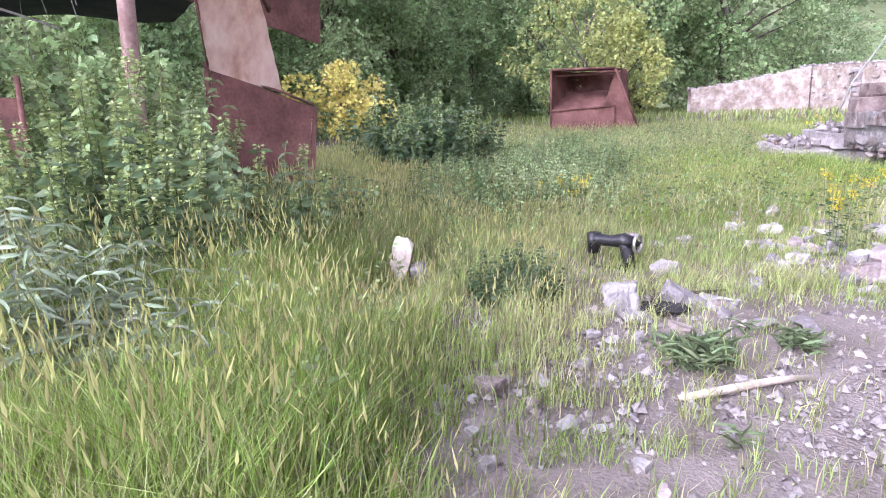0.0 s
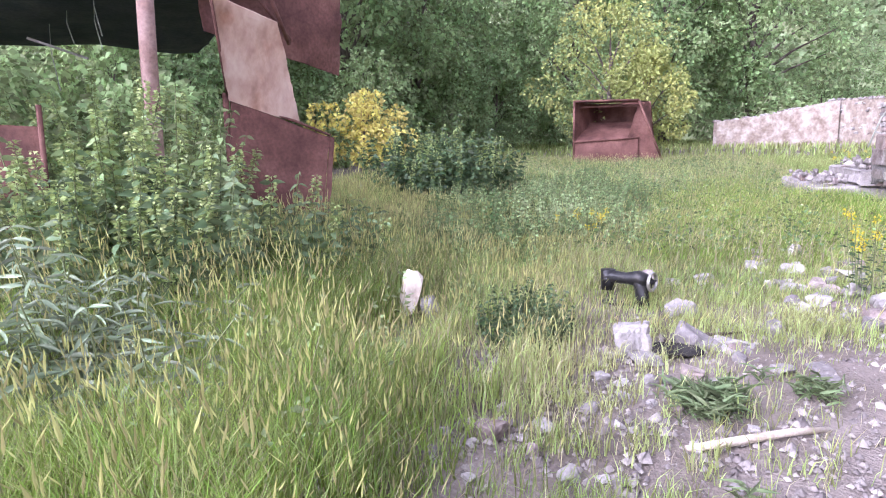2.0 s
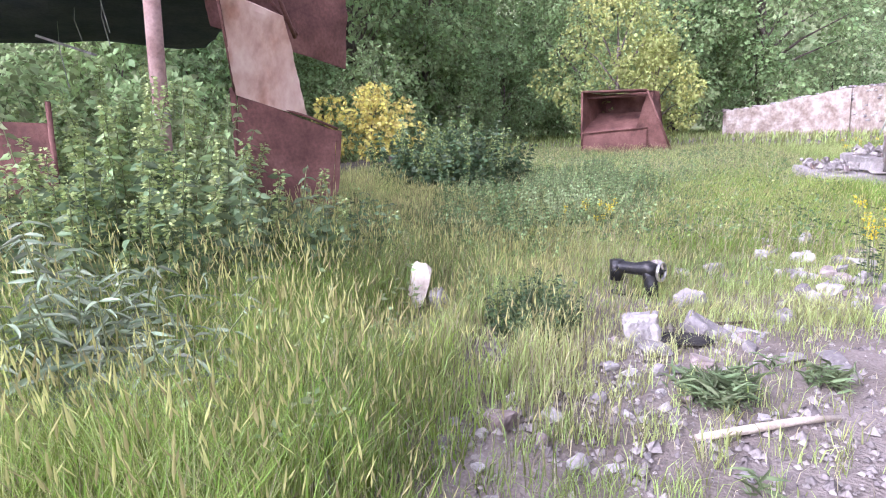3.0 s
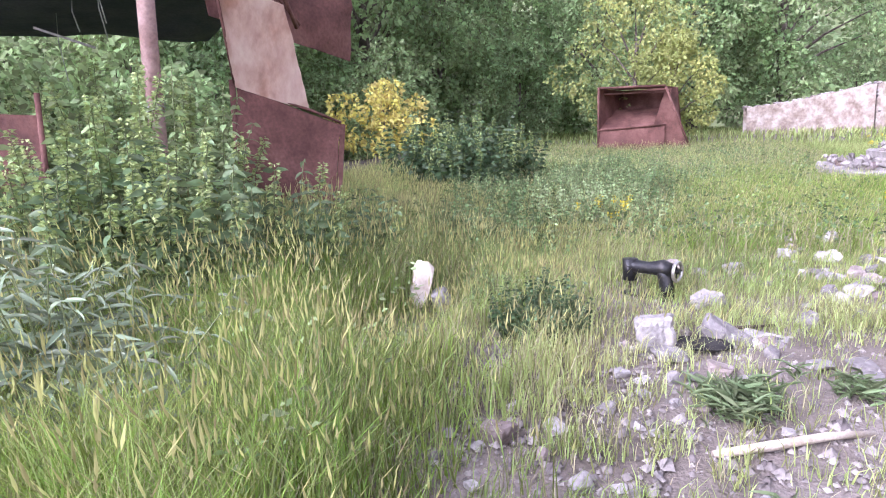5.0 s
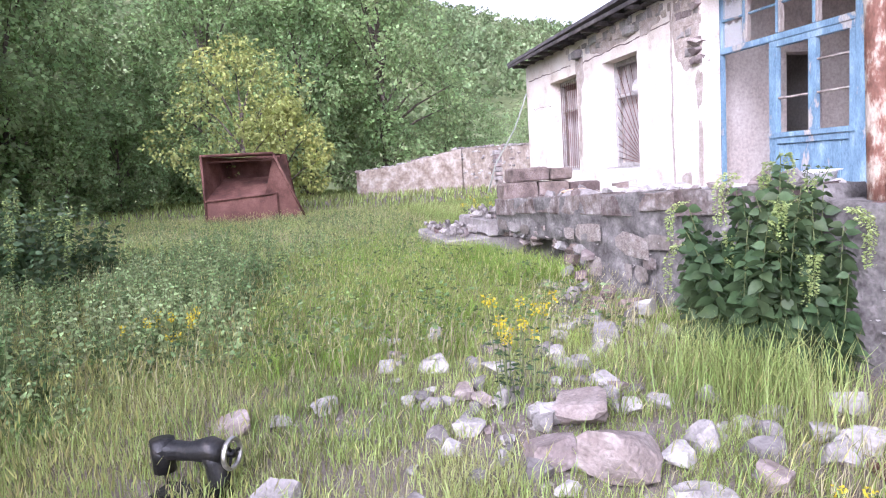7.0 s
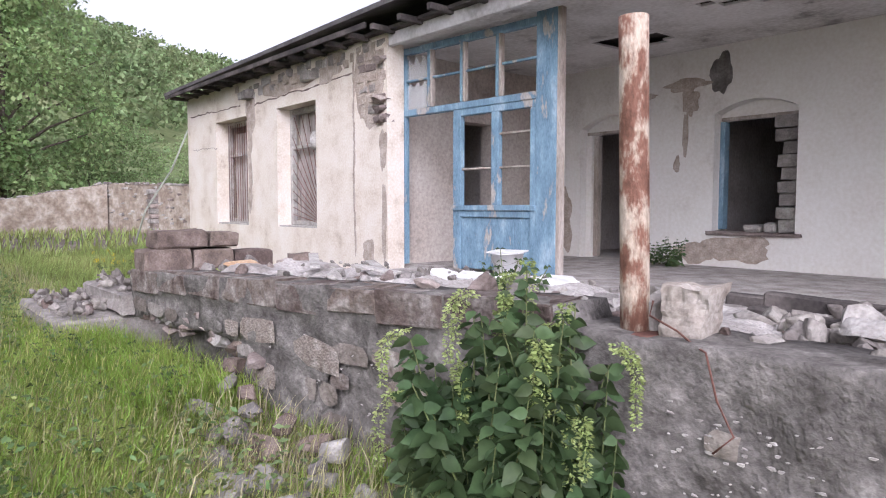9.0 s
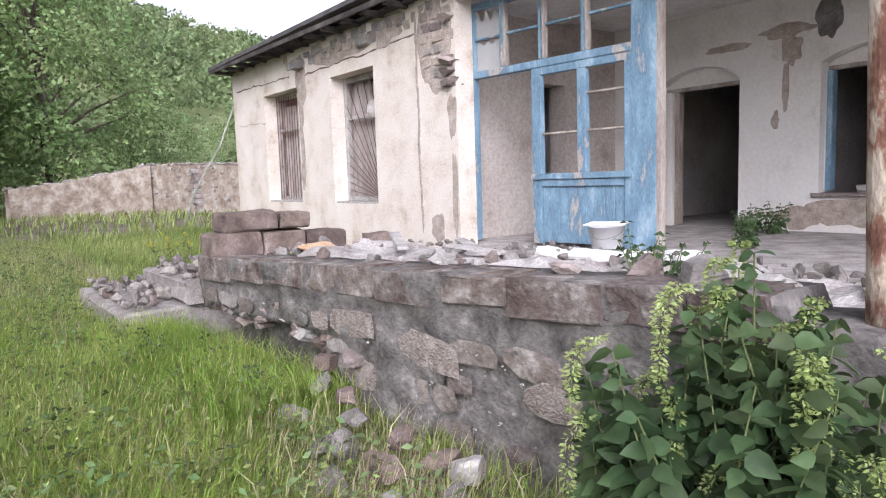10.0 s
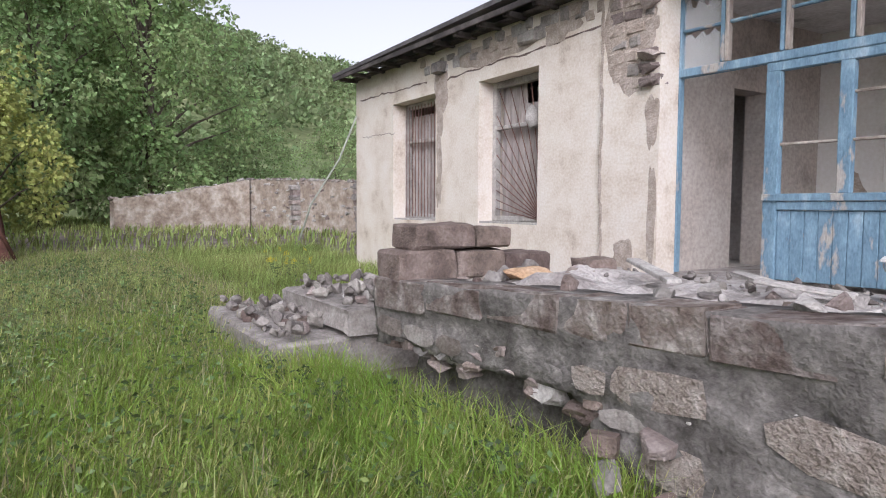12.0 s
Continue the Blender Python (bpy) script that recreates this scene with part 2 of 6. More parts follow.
def tube(bm, pts, radii, sides=8, cap=True):
    """A tube along points."""
    rings = []
    for i, p in enumerate(pts):
        p = Vector(p)
        d = Vector(pts[min(i + 1, len(pts) - 1)]) - Vector(pts[max(i - 1, 0)])
        q = d.to_track_quat("Z", "Y")
        r = radii[i] if hasattr(radii, "__len__") else radii
        rings.append([bm.verts.new(p + q @ Vector((r * math.cos(2 * math.pi * k / sides), r * math.sin(2 * math.pi * k / sides), 0))) for k in range(sides)])
    for a, b in zip(rings, rings[1:]):
        for k in range(sides):
            bm.faces.new((a[k], a[(k + 1) % sides], b[(k + 1) % sides], b[k]))
    if cap:
        bm.faces.new(list(reversed(rings[0])))
        bm.faces.new(rings[-1])
    for f in bm.faces:
        f.smooth = sides > 5


def sheet(name, corners, material, parent=None, label="", thick=0.012, n=10, dent=0.03, seed=0):
    """A dented metal sheet between four corners (a, b along the bottom, c, d along the top)."""
    a, b, c, d = (Vector(p) for p in corners)
    nor = (b - a).cross(d - a).normalized()
    V, F = [], []
    for j in range(n + 1):
        for i in range(n + 1):
            u, v = i / n, j / n
            p = (a * (1 - u) + b * u) * (1 - v) + (d * (1 - u) + c * u) * v
            p = p + nor * dent * noise.noise(Vector((p.x * 1.7 + seed, p.y * 1.7, p.z * 1.7)))
            if i in (0, n) or j in (0, n):
                p = p + nor * dent * 0.4 * noise.noise(p * 6) + (b - a).normalized() * 0.015 * noise.noise(p * 9)
            V.append(p)
    k = len(V)
    V += [p - nor * thick for p in V]
    for j in range(n):
        for i in range(n):
            q = [j * (n + 1) + i, j * (n + 1) + i + 1, (j + 1) * (n + 1) + i + 1, (j + 1) * (n + 1) + i]
            F.append(q)
            F.append([x + k for x in reversed(q)])
    edge = [i for i in range(n)] + [j * (n + 1) + n for j in range(n)] + [n * (n + 1) + i for i in range(n, 0, -1)] + [j * (n + 1) for j in range(n, 0, -1)]
    for i, e in enumerate(edge):
        f = edge[(i + 1) % len(edge)]
        F.append([f, e, e + k, f + k])
    ob = raw(name, [tuple(p) for p in V], F, material, parent, label)
    return ob


def fbm(x, y, s, seed=0.0):
    return noise.fractal(Vector((x * s + seed, y * s - seed, seed)), 1.0, 2.0, 3)


# ---- ground ----
def ground_z(x, y):
    """Height of the ground: nearly level, rising gently away from the start."""
    z = -0.28 + 0.020 * max(0.0, min(8.0 - x, 30.0))
    z += 0.05 * math.sin(0.5 * x + 0.3 * y) * math.exp(-((x - 2) / 9) ** 2)
    far = max(0.0, math.hypot(x - 3, y + 5) - 45)
    z += 0.0016 * far * far * (1 if far < 60 else 0) + (5.8 if far >= 60 else 0)
    return z + 0.03 * noise.noise(Vector((x * 0.9, y * 0.9, 3)))


gz = ground_z


# ---- stone shapes ----
def rock_mesh(name, seed, material, flat=1.0, cuts=14):
    rnd = random.Random(seed)
    bm = bmesh.new()
    bmesh.ops.create_icosphere(bm, subdivisions=3, radius=0.5)
    planes = []
    for i in range(cuts):
        if i < 6:
            d = Vector([(1 if i % 2 else -1) * (k == i // 2) + rnd.gauss(0, 0.28) for k in range(3)]).normalized()
            planes.append((d, rnd.uniform(0.21, 0.29)))
        else:
            d = Vector((rnd.gauss(0, 1), rnd.gauss(0, 1), rnd.gauss(0, 1))).normalized()
            planes.append((d, rnd.uniform(0.27, 0.36)))
    for v in bm.verts:
        for d, r in planes:
            h = v.co.dot(d)
            if h > r:
                v.co -= d * (h - r)
        v.co += v.co.normalized() * 0.03 * noise.noise(v.co * 6 + Vector((seed, 0, 0))) + v.co.normalized() * 0.02 * noise.noise(v.co * 15 + Vector((seed, 0, 0)))
        v.co.z *= flat
    me = bpy.data.meshes.new(name)
    bm.to_mesh(me)
    bm.free()
    me.materials.append(material)
    return me


ROCKS = {key: [rock_mesh("rock_" + key, 10 * j + s, mt, fl) for s in range(5)] for j, (key, mt, fl) in enumerate((("grey", M_STONE, 0.8), ("pink", M_PINK, 0.8), ("chalk", M_CHALK, 0.7), ("flat", M_STONE, 0.35), ("tuff", M_TUFF, 0.85)))}

def build_ground():
    xs = np.concatenate([np.linspace(-3000, -80, 8), np.linspace(-60, -12, 25), np.linspace(-11, 14, 140), np.linspace(16, 60, 16), np.linspace(90, 3000, 7)])
    ys = np.concatenate([np.linspace(-3000, -80, 8), np.linspace(-60, -16, 18), np.linspace(-15, 0, 90), np.linspace(2, 60, 22), np.linspace(90, 3000, 7)])
    V = [(x, y, (ground_z(x, y) + (0.018 * noise.noise(Vector((x * 5, y * 5, 1))) if abs(x) < 14 and abs(y) < 16 else 0)) if abs(x) < 900 and abs(y) < 900 else 5) for y in ys for x in xs]
    nx = len(xs)
    F = [(j * nx + i, j * nx + i + 1, (j + 1) * nx + i + 1, (j + 1) * nx + i) for j in range(len(ys) - 1) for i in range(nx - 1)]
    g = raw("ground", V, F, M_EARTH)
    for p in g.data.polygons:
        p.use_smooth = True
    return tagged(g, "dry gravelly earth yard with patchy grass", "ground", kind="structure")


build_ground()

# ---- house ----
FLOOR = 0.60
house = empty("house")
tagged(house, "abandoned single-storey house with peeling cream plaster and dark roof", "house")


def wall_with_openings(name, x0, x1, y0, y1, z0, z1, openings, material, parent, label=""):
    """A wall along x from boxes round rectangular openings (a, b, bottom, top)."""
    bm = bmesh.new()
    x = x0
    for a, b, lo, hi in openings:
        box(bm, x, a, y0, y1, z0, z1)
        box(bm, a, b, y0, y1, z0, lo)
        box(bm, a, b, y0, y1, hi, z1)
        x = b
    box(bm, x, x1, y0, y1, z0, z1)
    bmesh.ops.remove_doubles(bm, verts=list(bm.verts), dist=0.0005)
    return part(name, bm, material, parent, label)


WIN = [(-6.26, -4.70, 1.08, 3.24), (-3.43, -2.02, 1.08, 3.235)]
facade = wall_with_openings("wall", -7.93, -0.80, 0.0, 0.5, -0.1, 3.92, WIN, M_PLASTER, house, "cream plaster front wall with cracks")
pil = boxed("pilaster", (-0.80, 0.06, -0.035, 0.265, -0.1, 3.92), M_PLASTER, house, "peeling corner pilaster with bare masonry")
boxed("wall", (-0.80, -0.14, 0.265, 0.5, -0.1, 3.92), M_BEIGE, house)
boxed("wall", (-7.93, -7.45, 0.5, 9.0, -0.1, 3.92), M_PLASTER, house)
# side wall of the loggia with an arched doorway
side = bmesh.new()
box(side, -0.62, -0.30, 0.5, 1.78, 0.0, 3.84)
box(side, -0.62, -0.30, 2.48, 3.74, 0.0, 3.84)
box(side, -0.62, -0.30, 1.78, 2.48, 2.85, 3.84)
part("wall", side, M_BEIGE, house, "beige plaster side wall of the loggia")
BACK = 3.745
back = wall_with_openings("wall", -0.62, 11.0, BACK, BACK + 0.45, 0.0, 3.84, [(0.58, 1.90, 0.0, 3.01), (3.01, 4.18, 1.08, 2.98)], M_INNER, house, "greyed white loggia wall with dark openings")


def arch_fill(x0, x1, zs, zt, y, parent):
    """The wall above a flat arch, filling the corners of a square opening."""
    V, F = [], []
    n = 14
    for k, yy in enumerate((y, y + 0.45)):
        for i in range(n + 1):
            u = i / n
            x = x0 + (x1 - x0) * u
            V += [(x, yy, zs + (zt - zs) * (1 - (2 * u - 1) ** 2)), (x, yy, zt + 0.01)]
    o = 2 * (n + 1)
    for i in range(n):
        a = 2 * i
        F += [(a, a + 2, a + 3, a + 1), (o + a, o + a + 1, o + a + 3, o + a + 2), (a, o + a, o + a + 2, a + 2)]
    return raw("arch", V, F, M_INNER, parent)


def arched_opening(x0, x1, lo, zs, zt, y, casing):
    """A recessed opening with plaster arch, lintel board and casing."""
    arch_fill(x0, x1, zs, zt, y, house)
    lint = bmesh.new()
    n = 12
    top = [(x0 + 0.02 + (x1 - x0 - 0.04) * i / n, zs + (zt - zs) * (1 - (2 * i / n - 1) ** 2) - 0.004) for i in range(n + 1)]
    fa = [lint.verts.new((x, y + 0.19, z)) for x, z in top]
    fb = [lint.verts.new((x0 + 0.02 + (x1 - x0 - 0.04) * i / n, y + 0.19, zs - 0.10)) for i in range(n + 1)]
    for i in range(n):
        lint.faces.new((fa[i], fb[i], fb[i + 1], fa[i + 1]))
    ge = bmesh.ops.extrude_face_region(lint, geom=list(lint.faces))
    bmesh.ops.translate(lint, verts=[v for v in ge["geom"] if isinstance(v, bmesh.types.BMVert)], vec=(0, 0.08, 0))
    part("lintel", lint, M_INNER, house)
    boxed("lintel_board", (x0 + 0.03, x1 - 0.03, y + 0.15, y + 0.20, zs - 0.10, zs - 0.05), M_GREYWOOD, house, bevel=0.005)
    return casing


# doorway and window of the back wall, with jambs
arched_opening(0.58, 1.90, 0.0, 2.79, 3.0, BACK, None)
boxed("door_jamb", (0.585, 0.70, BACK + 0.16, BACK + 0.40, 0.56, 2.70), M_INNER, house, bevel=0.01)
boxed("door_jamb", (1.84, 1.895, BACK + 0.16, BACK + 0.40, 0.56, 2.70), M_INNER, house, bevel=0.01)
boxed("door_frame", (0.70, 0.79, BACK + 0.22, BACK + 0.34, 0.58, 2.68), M_GREYWOOD, house, bevel=0.008)
arched_opening(3.01, 4.18, 1.08, 2.81, 2.97, BACK, None)
boxed("window_jamb", (3.015, 3.03, BACK + 0.12, BACK + 0.40, 1.10, 2.72), M_INNER, house, bevel=0.01)
boxed("window_frame", (3.03, 3.10, BACK + 0.14, BACK + 0.30, 1.12, 2.70), M_BLUE, house, "faded blue window frame", bevel=0.008)
boxed("window_frame", (4.09, 4.155, BACK + 0.20, BACK + 0.30, 1.12, 2.70), M_BLUE, house, bevel=0.008)
boxed("window_sill", (2.93, 4.27, BACK - 0.05, BACK + 0.40, 1.035, 1.09), M_PINK, house, "broken brick window sill", bevel=0.01, rough=0.012)
for i in range(9):
    boxed("brick", (3.90 + random.uniform(-0.05, 0.07), 4.175, BACK + 0.06, BACK + 0.36, 1.10 + i * 0.18, 1.10 + i * 0.18 + 0.165), M_STONE, house, bevel=0.012, rough=0.008)
for x, w, h in ((3.55, 0.22, 0.10), (3.80, 0.16, 0.13), (4.02, 0.12, 0.09)):
    boxed("brick", (x - w / 2, x + w / 2, BACK + 0.08, BACK + 0.26, 1.094, 1.094 + h), M_CHALK, house, bevel=0.02, rough=0.015)

# dim rooms behind
for b in ((-7.3, 11.0, 8.6, 8.9, 0, 3.8), (10.7, 11.0, -0.2, 8.6, 0, 3.8), (2.40, 2.60, BACK + 0.45, 8.6, 0, 3.8), (-0.62, -0.40, BACK + 0.45, 8.6, 0, 3.8), (4.9, 5.1, BACK + 0.45, 8.6, 0, 3.8)):
    boxed("partition", b, M_VOID, house, "dim inner room wall")
boxed("room_floor", (-7.3, 11.0, 0.5, 8.6, 0.40, 0.56), M_VOID, house)
# ceiling and roof
ceil = bmesh.new()
nx, ny = 60, 24
grid = {}
for j in range(ny + 1):
    for i in range(nx + 1):
        x, y = -0.62 + i * (11.6 / nx), 0.06 + j * (3.74 / ny)
        sag = 0.05 * noise.noise(Vector((x * 0.8, y * 0.8, 7)))
        grid[i, j] = ceil.verts.new((x, y, 3.79 + 0.6 * sag))
for j in range(ny):
    for i in range(nx):
        x, y = -0.62 + (i + 0.5) * (11.6 / nx), 0.06 + (j + 0.5) * (3.74 / ny)
        hole = min(math.hypot((x - 2.3) / 0.75, (y - 2.6) / 0.5), math.hypot((x - 4.6) / 0.8, (y - 1.6) / 0.5)) + 0.5 * noise.noise(Vector((x * 3, y * 3, 2)))
        if hole > 0.8:
            ceil.faces.new((grid[i, j], grid[i, j + 1], grid[i + 1, j + 1], grid[i + 1, j]))
bmesh.ops.delete(ceil, geom=[v for v in ceil.verts if not v.link_faces], context="VERTS")
ge = bmesh.ops.extrude_face_region(ceil, geom=list(ceil.faces))
bmesh.ops.translate(ceil, verts=[v for v in ge["geom"] if isinstance(v, bmesh.types.BMVert)], vec=(0, 0, 0.03))
tagged(part("ceiling", ceil, M_SOOT), "sooty broken plaster ceiling of the loggia", "ceiling", kind="structure")
boxed("fascia_beam", (0.065, 11.0, -0.02, 0.055, 3.735, 3.92), M_SOOT, house, "sooty plastered beam along the loggia front", bevel=0.01, rough=0.006)
boxed("attic_deck", (-7.9, 11.0, -0.12, 9.0, 3.925, 3.965), M_DARKWOOD, house)
roof = bmesh.new()
vs = [roof.verts.new(p) for p in ((-8.12, -0.46, 3.98), (11.2, -0.46, 4.28), (11.2, 4.4, 5.7), (-8.12, 4.4, 5.5), (-8.12, 9.3, 4.0), (11.2, 9.3, 4.0))]
roof.faces.new((vs[0], vs[1], vs[2], vs[3]))
roof.faces.new((vs[3], vs[2], vs[5], vs[4]))
ge = bmesh.ops.extrude_face_region(roof, geom=list(roof.faces))
bmesh.ops.translate(roof, verts=[v for v in ge["geom"] if isinstance(v, bmesh.types.BMVert)], vec=(0, 0, 0.07))
part("roof", roof, M_ROOF, house, "dark flat-pitched sheet roof")
boxed("eave_board", (-8.1, 0.10, -0.45, -0.41, 3.91, 3.99), M_DARKWOOD, house, bevel=0.006)
for i in range(20):
    x = -7.9 + i * 0.62
    boxed("rafter", (x, x + 0.08, -0.40, -0.002, 3.88, 3.96), M_DARKWOOD, house, bevel=0.006)
M_PIERSTONE = node_mat("grey_bedded_stone", [(0.20, 0.18, 0.16), (0.31, 0.28, 0.255), (0.42, 0.39, 0.36)], 8, 40, 0.95, 0.7)
M_SPALL = node_mat("bare_undercoat", [(0.31, 0.25, 0.20), (0.44, 0.37, 0.31), (0.55, 0.48, 0.42)], 7, 45, 0.95, 0.8)
# bare masonry band under the eaves and on the pilaster
for i in range(26):
    x = -5.2 + i * 0.17 + random.uniform(-0.03, 0.03)
    w, h = random.uniform(0.14, 0.24), random.uniform(0.10, 0.2)
    z = 3.50 + random.uniform(0, 0.22) + (0.06 if i % 2 else 0)
    boxed("masonry_block", (x, x + w, -random.uniform(0.012, 0.03), 0.2, z, z + h), random.choice((M_MORTAR, M_SPALL, M_PIERSTONE)), house, bevel=0.018, rough=0.014)
for row in range(8):
    z, x = 2.66 + row * 0.155, -0.76 + random.uniform(0, 0.12)
    while x < -0.08:
        w = random.uniform(0.15, 0.30)
        if row > 1 or x > -0.45:
            boxed("masonry_block", (x, min(x + w - 0.015, 0.055), -0.035 - random.uniform(0.004, 0.024), 0.1, z, z + random.uniform(0.115, 0.145)), random.choice((M_SPALL, M_SPALL, M_PIERSTONE, M_PINK)), house, bevel=0.02, rough=0.014)
        x += w
for z, d in ((2.95, 0.26), (2.82, 0.22), (2.66, 0.16), (3.52, 0.2)):
    stone = new("corbel_stone", random.choice(ROCKS["pink"]))
    stone.parent = house
    stone.location, stone.scale = (-0.07, -0.06, z + 0.05), (0.40, d * 1.6, 0.24)
boxed("corbel_stone", (-4.62, -4.36, -0.16, 0.2, 3.52, 3.70), M_STONE, house, bevel=0.02, rough=0.02)
boxed("corbel_stone", (-2.40, -2.05, -0.10, 0.2, 3.56, 3.72), M_STONE, house, bevel=0.02, rough=0.02)


def crack(points, w=0.014):
    """A jagged crack in the plaster, as a thin dark strip."""
    V, F = [], []
    for x, z in points:
        k = random.uniform(0.4, 1.2) * w
        V += [(x, -0.0035, z - k), (x + 0.004, -0.0035, z + k)]
    for i in range(len(points) - 1):
        a = 2 * i
        F.append((a, a + 2, a + 3, a + 1))
    ob = raw("crack", V, F, M_TUFF, house)
    sol = ob.modifiers.new("thick", "SOLIDIFY")
    sol.thickness = 0.003
    return ob


def wander(x0, z0, x1, z1, n=22, s=0.03):
    return [(x0 + (x1 - x0) * i / n + random.uniform(-s, s) * (abs(x1 - x0) < abs(z1 - z0)), z0 + (z1 - z0) * i / n + random.uniform(-s, s) * (abs(x1 - x0) >= abs(z1 - z0))) for i in range(n + 1)]


crack(wander(-7.72, 3.50, -5.0, 3.47))
crack(wander(-4.4, 3.40, -0.85, 3.50))
crack(wander(-7.6, 2.72, -6.2, 2.70), 0.006)


def spall(cx, cz, rx, rz, y=-0.005, seed=0, material=None, name="plaster_loss"):
    """A ragged patch where the plaster has come away down to the undercoat."""
    bm = bmesh.new()
    ring = []
    for k in range(28):
        a = 2 * math.pi * k / 28
        r = 1 + 0.45 * noise.noise(Vector((math.cos(a) * 1.7 + seed, math.sin(a) * 1.7, seed * 0.7))) + random.uniform(-0.06, 0.06)
        ring.append(bm.verts.new((cx + rx * r * math.cos(a), y, cz + rz * r * math.sin(a))))
    f = bm.faces.new(ring)
    ge = bmesh.ops.extrude_face_region(bm, geom=[f])
    bmesh.ops.translate(bm, verts=[v for v in ge["geom"] if isinstance(v, bmesh.types.BMVert)], vec=(0, 0.004, 0))
    return part(name, bm, material or M_SPALL, house)


for i in range(9):
    spall(-0.80 + random.uniform(-0.02, 0.02), 0.9 + i * 0.33, 0.025, 0.2, -0.038 - 0.0007 * i, 30 + i)
    if i < 6:
        spall(-4.58 + random.uniform(-0.03, 0.03), 1.6 + i * 0.38, 0.085, 0.27, -0.006 - 0.0007 * i, 50 + i)
spall(-0.38, 3.2, 0.36, 0.55, -0.0365, 21)
spall(-0.42, 0.74, 0.15, 0.2, -0.041, 1)
spall(-0.02, 1.25, 0.06, 0.5, -0.042, 2)
spall(-0.04, 2.3, 0.09, 0.3, -0.041, 3)
spall(-3.0, 3.62, 0.9, 0.16, -0.006, 4)
spall(-1.6, 3.66, 0.35, 0.2, -0.006, 5)
spall(-4.5, 3.3, 0.2, 0.4, -0.007, 6)
spall(-0.62, 3.3, 0.14, 0.5, -0.042, 8)
spall(0.20, 1.45, 0.16, 0.42, BACK - 0.005, 11)
spall(0.24, 0.95, 0.17, 0.30, BACK - 0.006, 12)
spall(2.62, 3.05, 0.13, 0.22, BACK - 0.005, 13)
spall(2.55, 2.55, 0.05, 0.35, BACK - 0.006, 14)
spall(2.42, 2.1, 0.06, 0.13, BACK - 0.005, 15)
spall(3.4, 0.85, 0.5, 0.18, BACK - 0.006, 16)
spall(2.75, 0.75, 0.35, 0.14, BACK - 0.005, 17)
M_STAIN = node_mat("dark_soot_stain", [(0.09, 0.08, 0.075), (0.17, 0.155, 0.145), (0.30, 0.28, 0.265)], 4, 30, 0.95, 0.2)
spall(3.10, 3.38, 0.15, 0.30, BACK - 0.005, 18, M_STAIN, "soot_stain")
spall(2.55, 3.30, 0.38, 0.09, BACK - 0.006, 19, None, "plaster_loss")
spall(1.7, 3.2, 0.35, 0.06, BACK - 0.005, 20)


def barred_window(x0, x1, z0, z1, torn):
    """A recessed window: wooden frame, iron bars and a dusty curtain behind."""
    w = empty("window", Matrix.Translation(((x0 + x1) / 2, 0.26, z0)))
    w.parent = house
    w["label"] = "tall barred window with a dusty torn curtain"
    hw, h = (x1 - x0) / 2, z1 - z0
    for dims in ((-hw + 0.002, -hw + 0.09, 0, 0.1, 0.03, h - 0.002), (hw - 0.09, hw - 0.002, 0, 0.1, 0.03, h - 0.002), (-hw + 0.09, hw - 0.09, 0, 0.1, h - 0.10, h - 0.002), (-hw + 0.09, hw - 0.09, 0, 0.1, 0.03, 0.11), (-hw + 0.09, hw - 0.09, 0.01, 0.09, h * 0.66, h * 0.66 + 0.06)):
        boxed("window_frame", dims, M_CHALK, w, bevel=0.008)
    ox, oz = (hw - 0.15, 0.05)
    for i in range(13):
        bm = bmesh.new()
        if torn:
            a = radians(92 + i * 6.6)
            ln = min((2 * hw - 0.3) / max(0.05, abs(math.cos(a))), (h - 0.2) / max(0.05, math.sin(a)))
            tube(bm, [(ox, -0.02, oz), (ox + math.cos(a) * ln, -0.02, oz + math.sin(a) * ln)], 0.007, 5)
        else:
            x = -hw + 0.1 + i * (2 * hw - 0.2) / 12
            tube(bm, [(x, -0.02, 0.06), (x, -0.02, h - 0.06)], 0.007, 5)
        part("bar", bm, M_RUST, w, "thin rusty iron bar")
    V, F = [], []
    n, m = 40, 26
    for j in range(m + 1):
        for i in range(n + 1):
            x = -hw + 0.06 + (2 * hw - 0.12) * i / n
            z = 0.04 + (h - 0.1) * j / m
            V.append((x, 0.16 + 0.03 * math.sin(i * 1.3 + 0.6 * math.sin(j * 0.4)) + 0.02 * noise.noise(Vector((x * 4, z * 1.5, x0))), z))
    for j in range(m):
        for i in range(n):
            if torn and math.hypot((i - 33) / 7, (j - 19.5) / 2.4) < 1 + 0.4 * noise.noise(Vector((i, j, 0)) * 0.6):
                continue
            if torn and j > 21 and i > 18:
                continue
            if not torn and j > 23 and i < 22:
                continue
            a = j * (n + 1) + i
            F.append((a, a + 1, a + n + 2, a + n + 1))
    c = raw("curtain", V, F, M_CURTAIN, w, "dusty grey-brown torn curtain")
    c.modifiers.new("thick", "SOLIDIFY").thickness = 0.004
    boxed("window_sill", (-hw + 0.002, hw - 0.002, -0.24, 0.0, -0.002, 0.03), M_CHALK, w, bevel=0.006)
    return w


barred_window(*WIN[0], False)
rag_window = barred_window(*WIN[1], True)
rag = bmesh.new()
bmesh.ops.create_icosphere(rag, subdivisions=3, radius=0.11)
for v in rag.verts:
    v.co *= 1 + 0.5 * noise.noise(v.co * 9)
    v.co.z *= 1.5
bmesh.ops.translate(rag, verts=list(rag.verts), vec=(0.35, -0.05, 1.52))
part("rag", rag, M_CHALK, rag_window, "pale knotted rag on the bars")
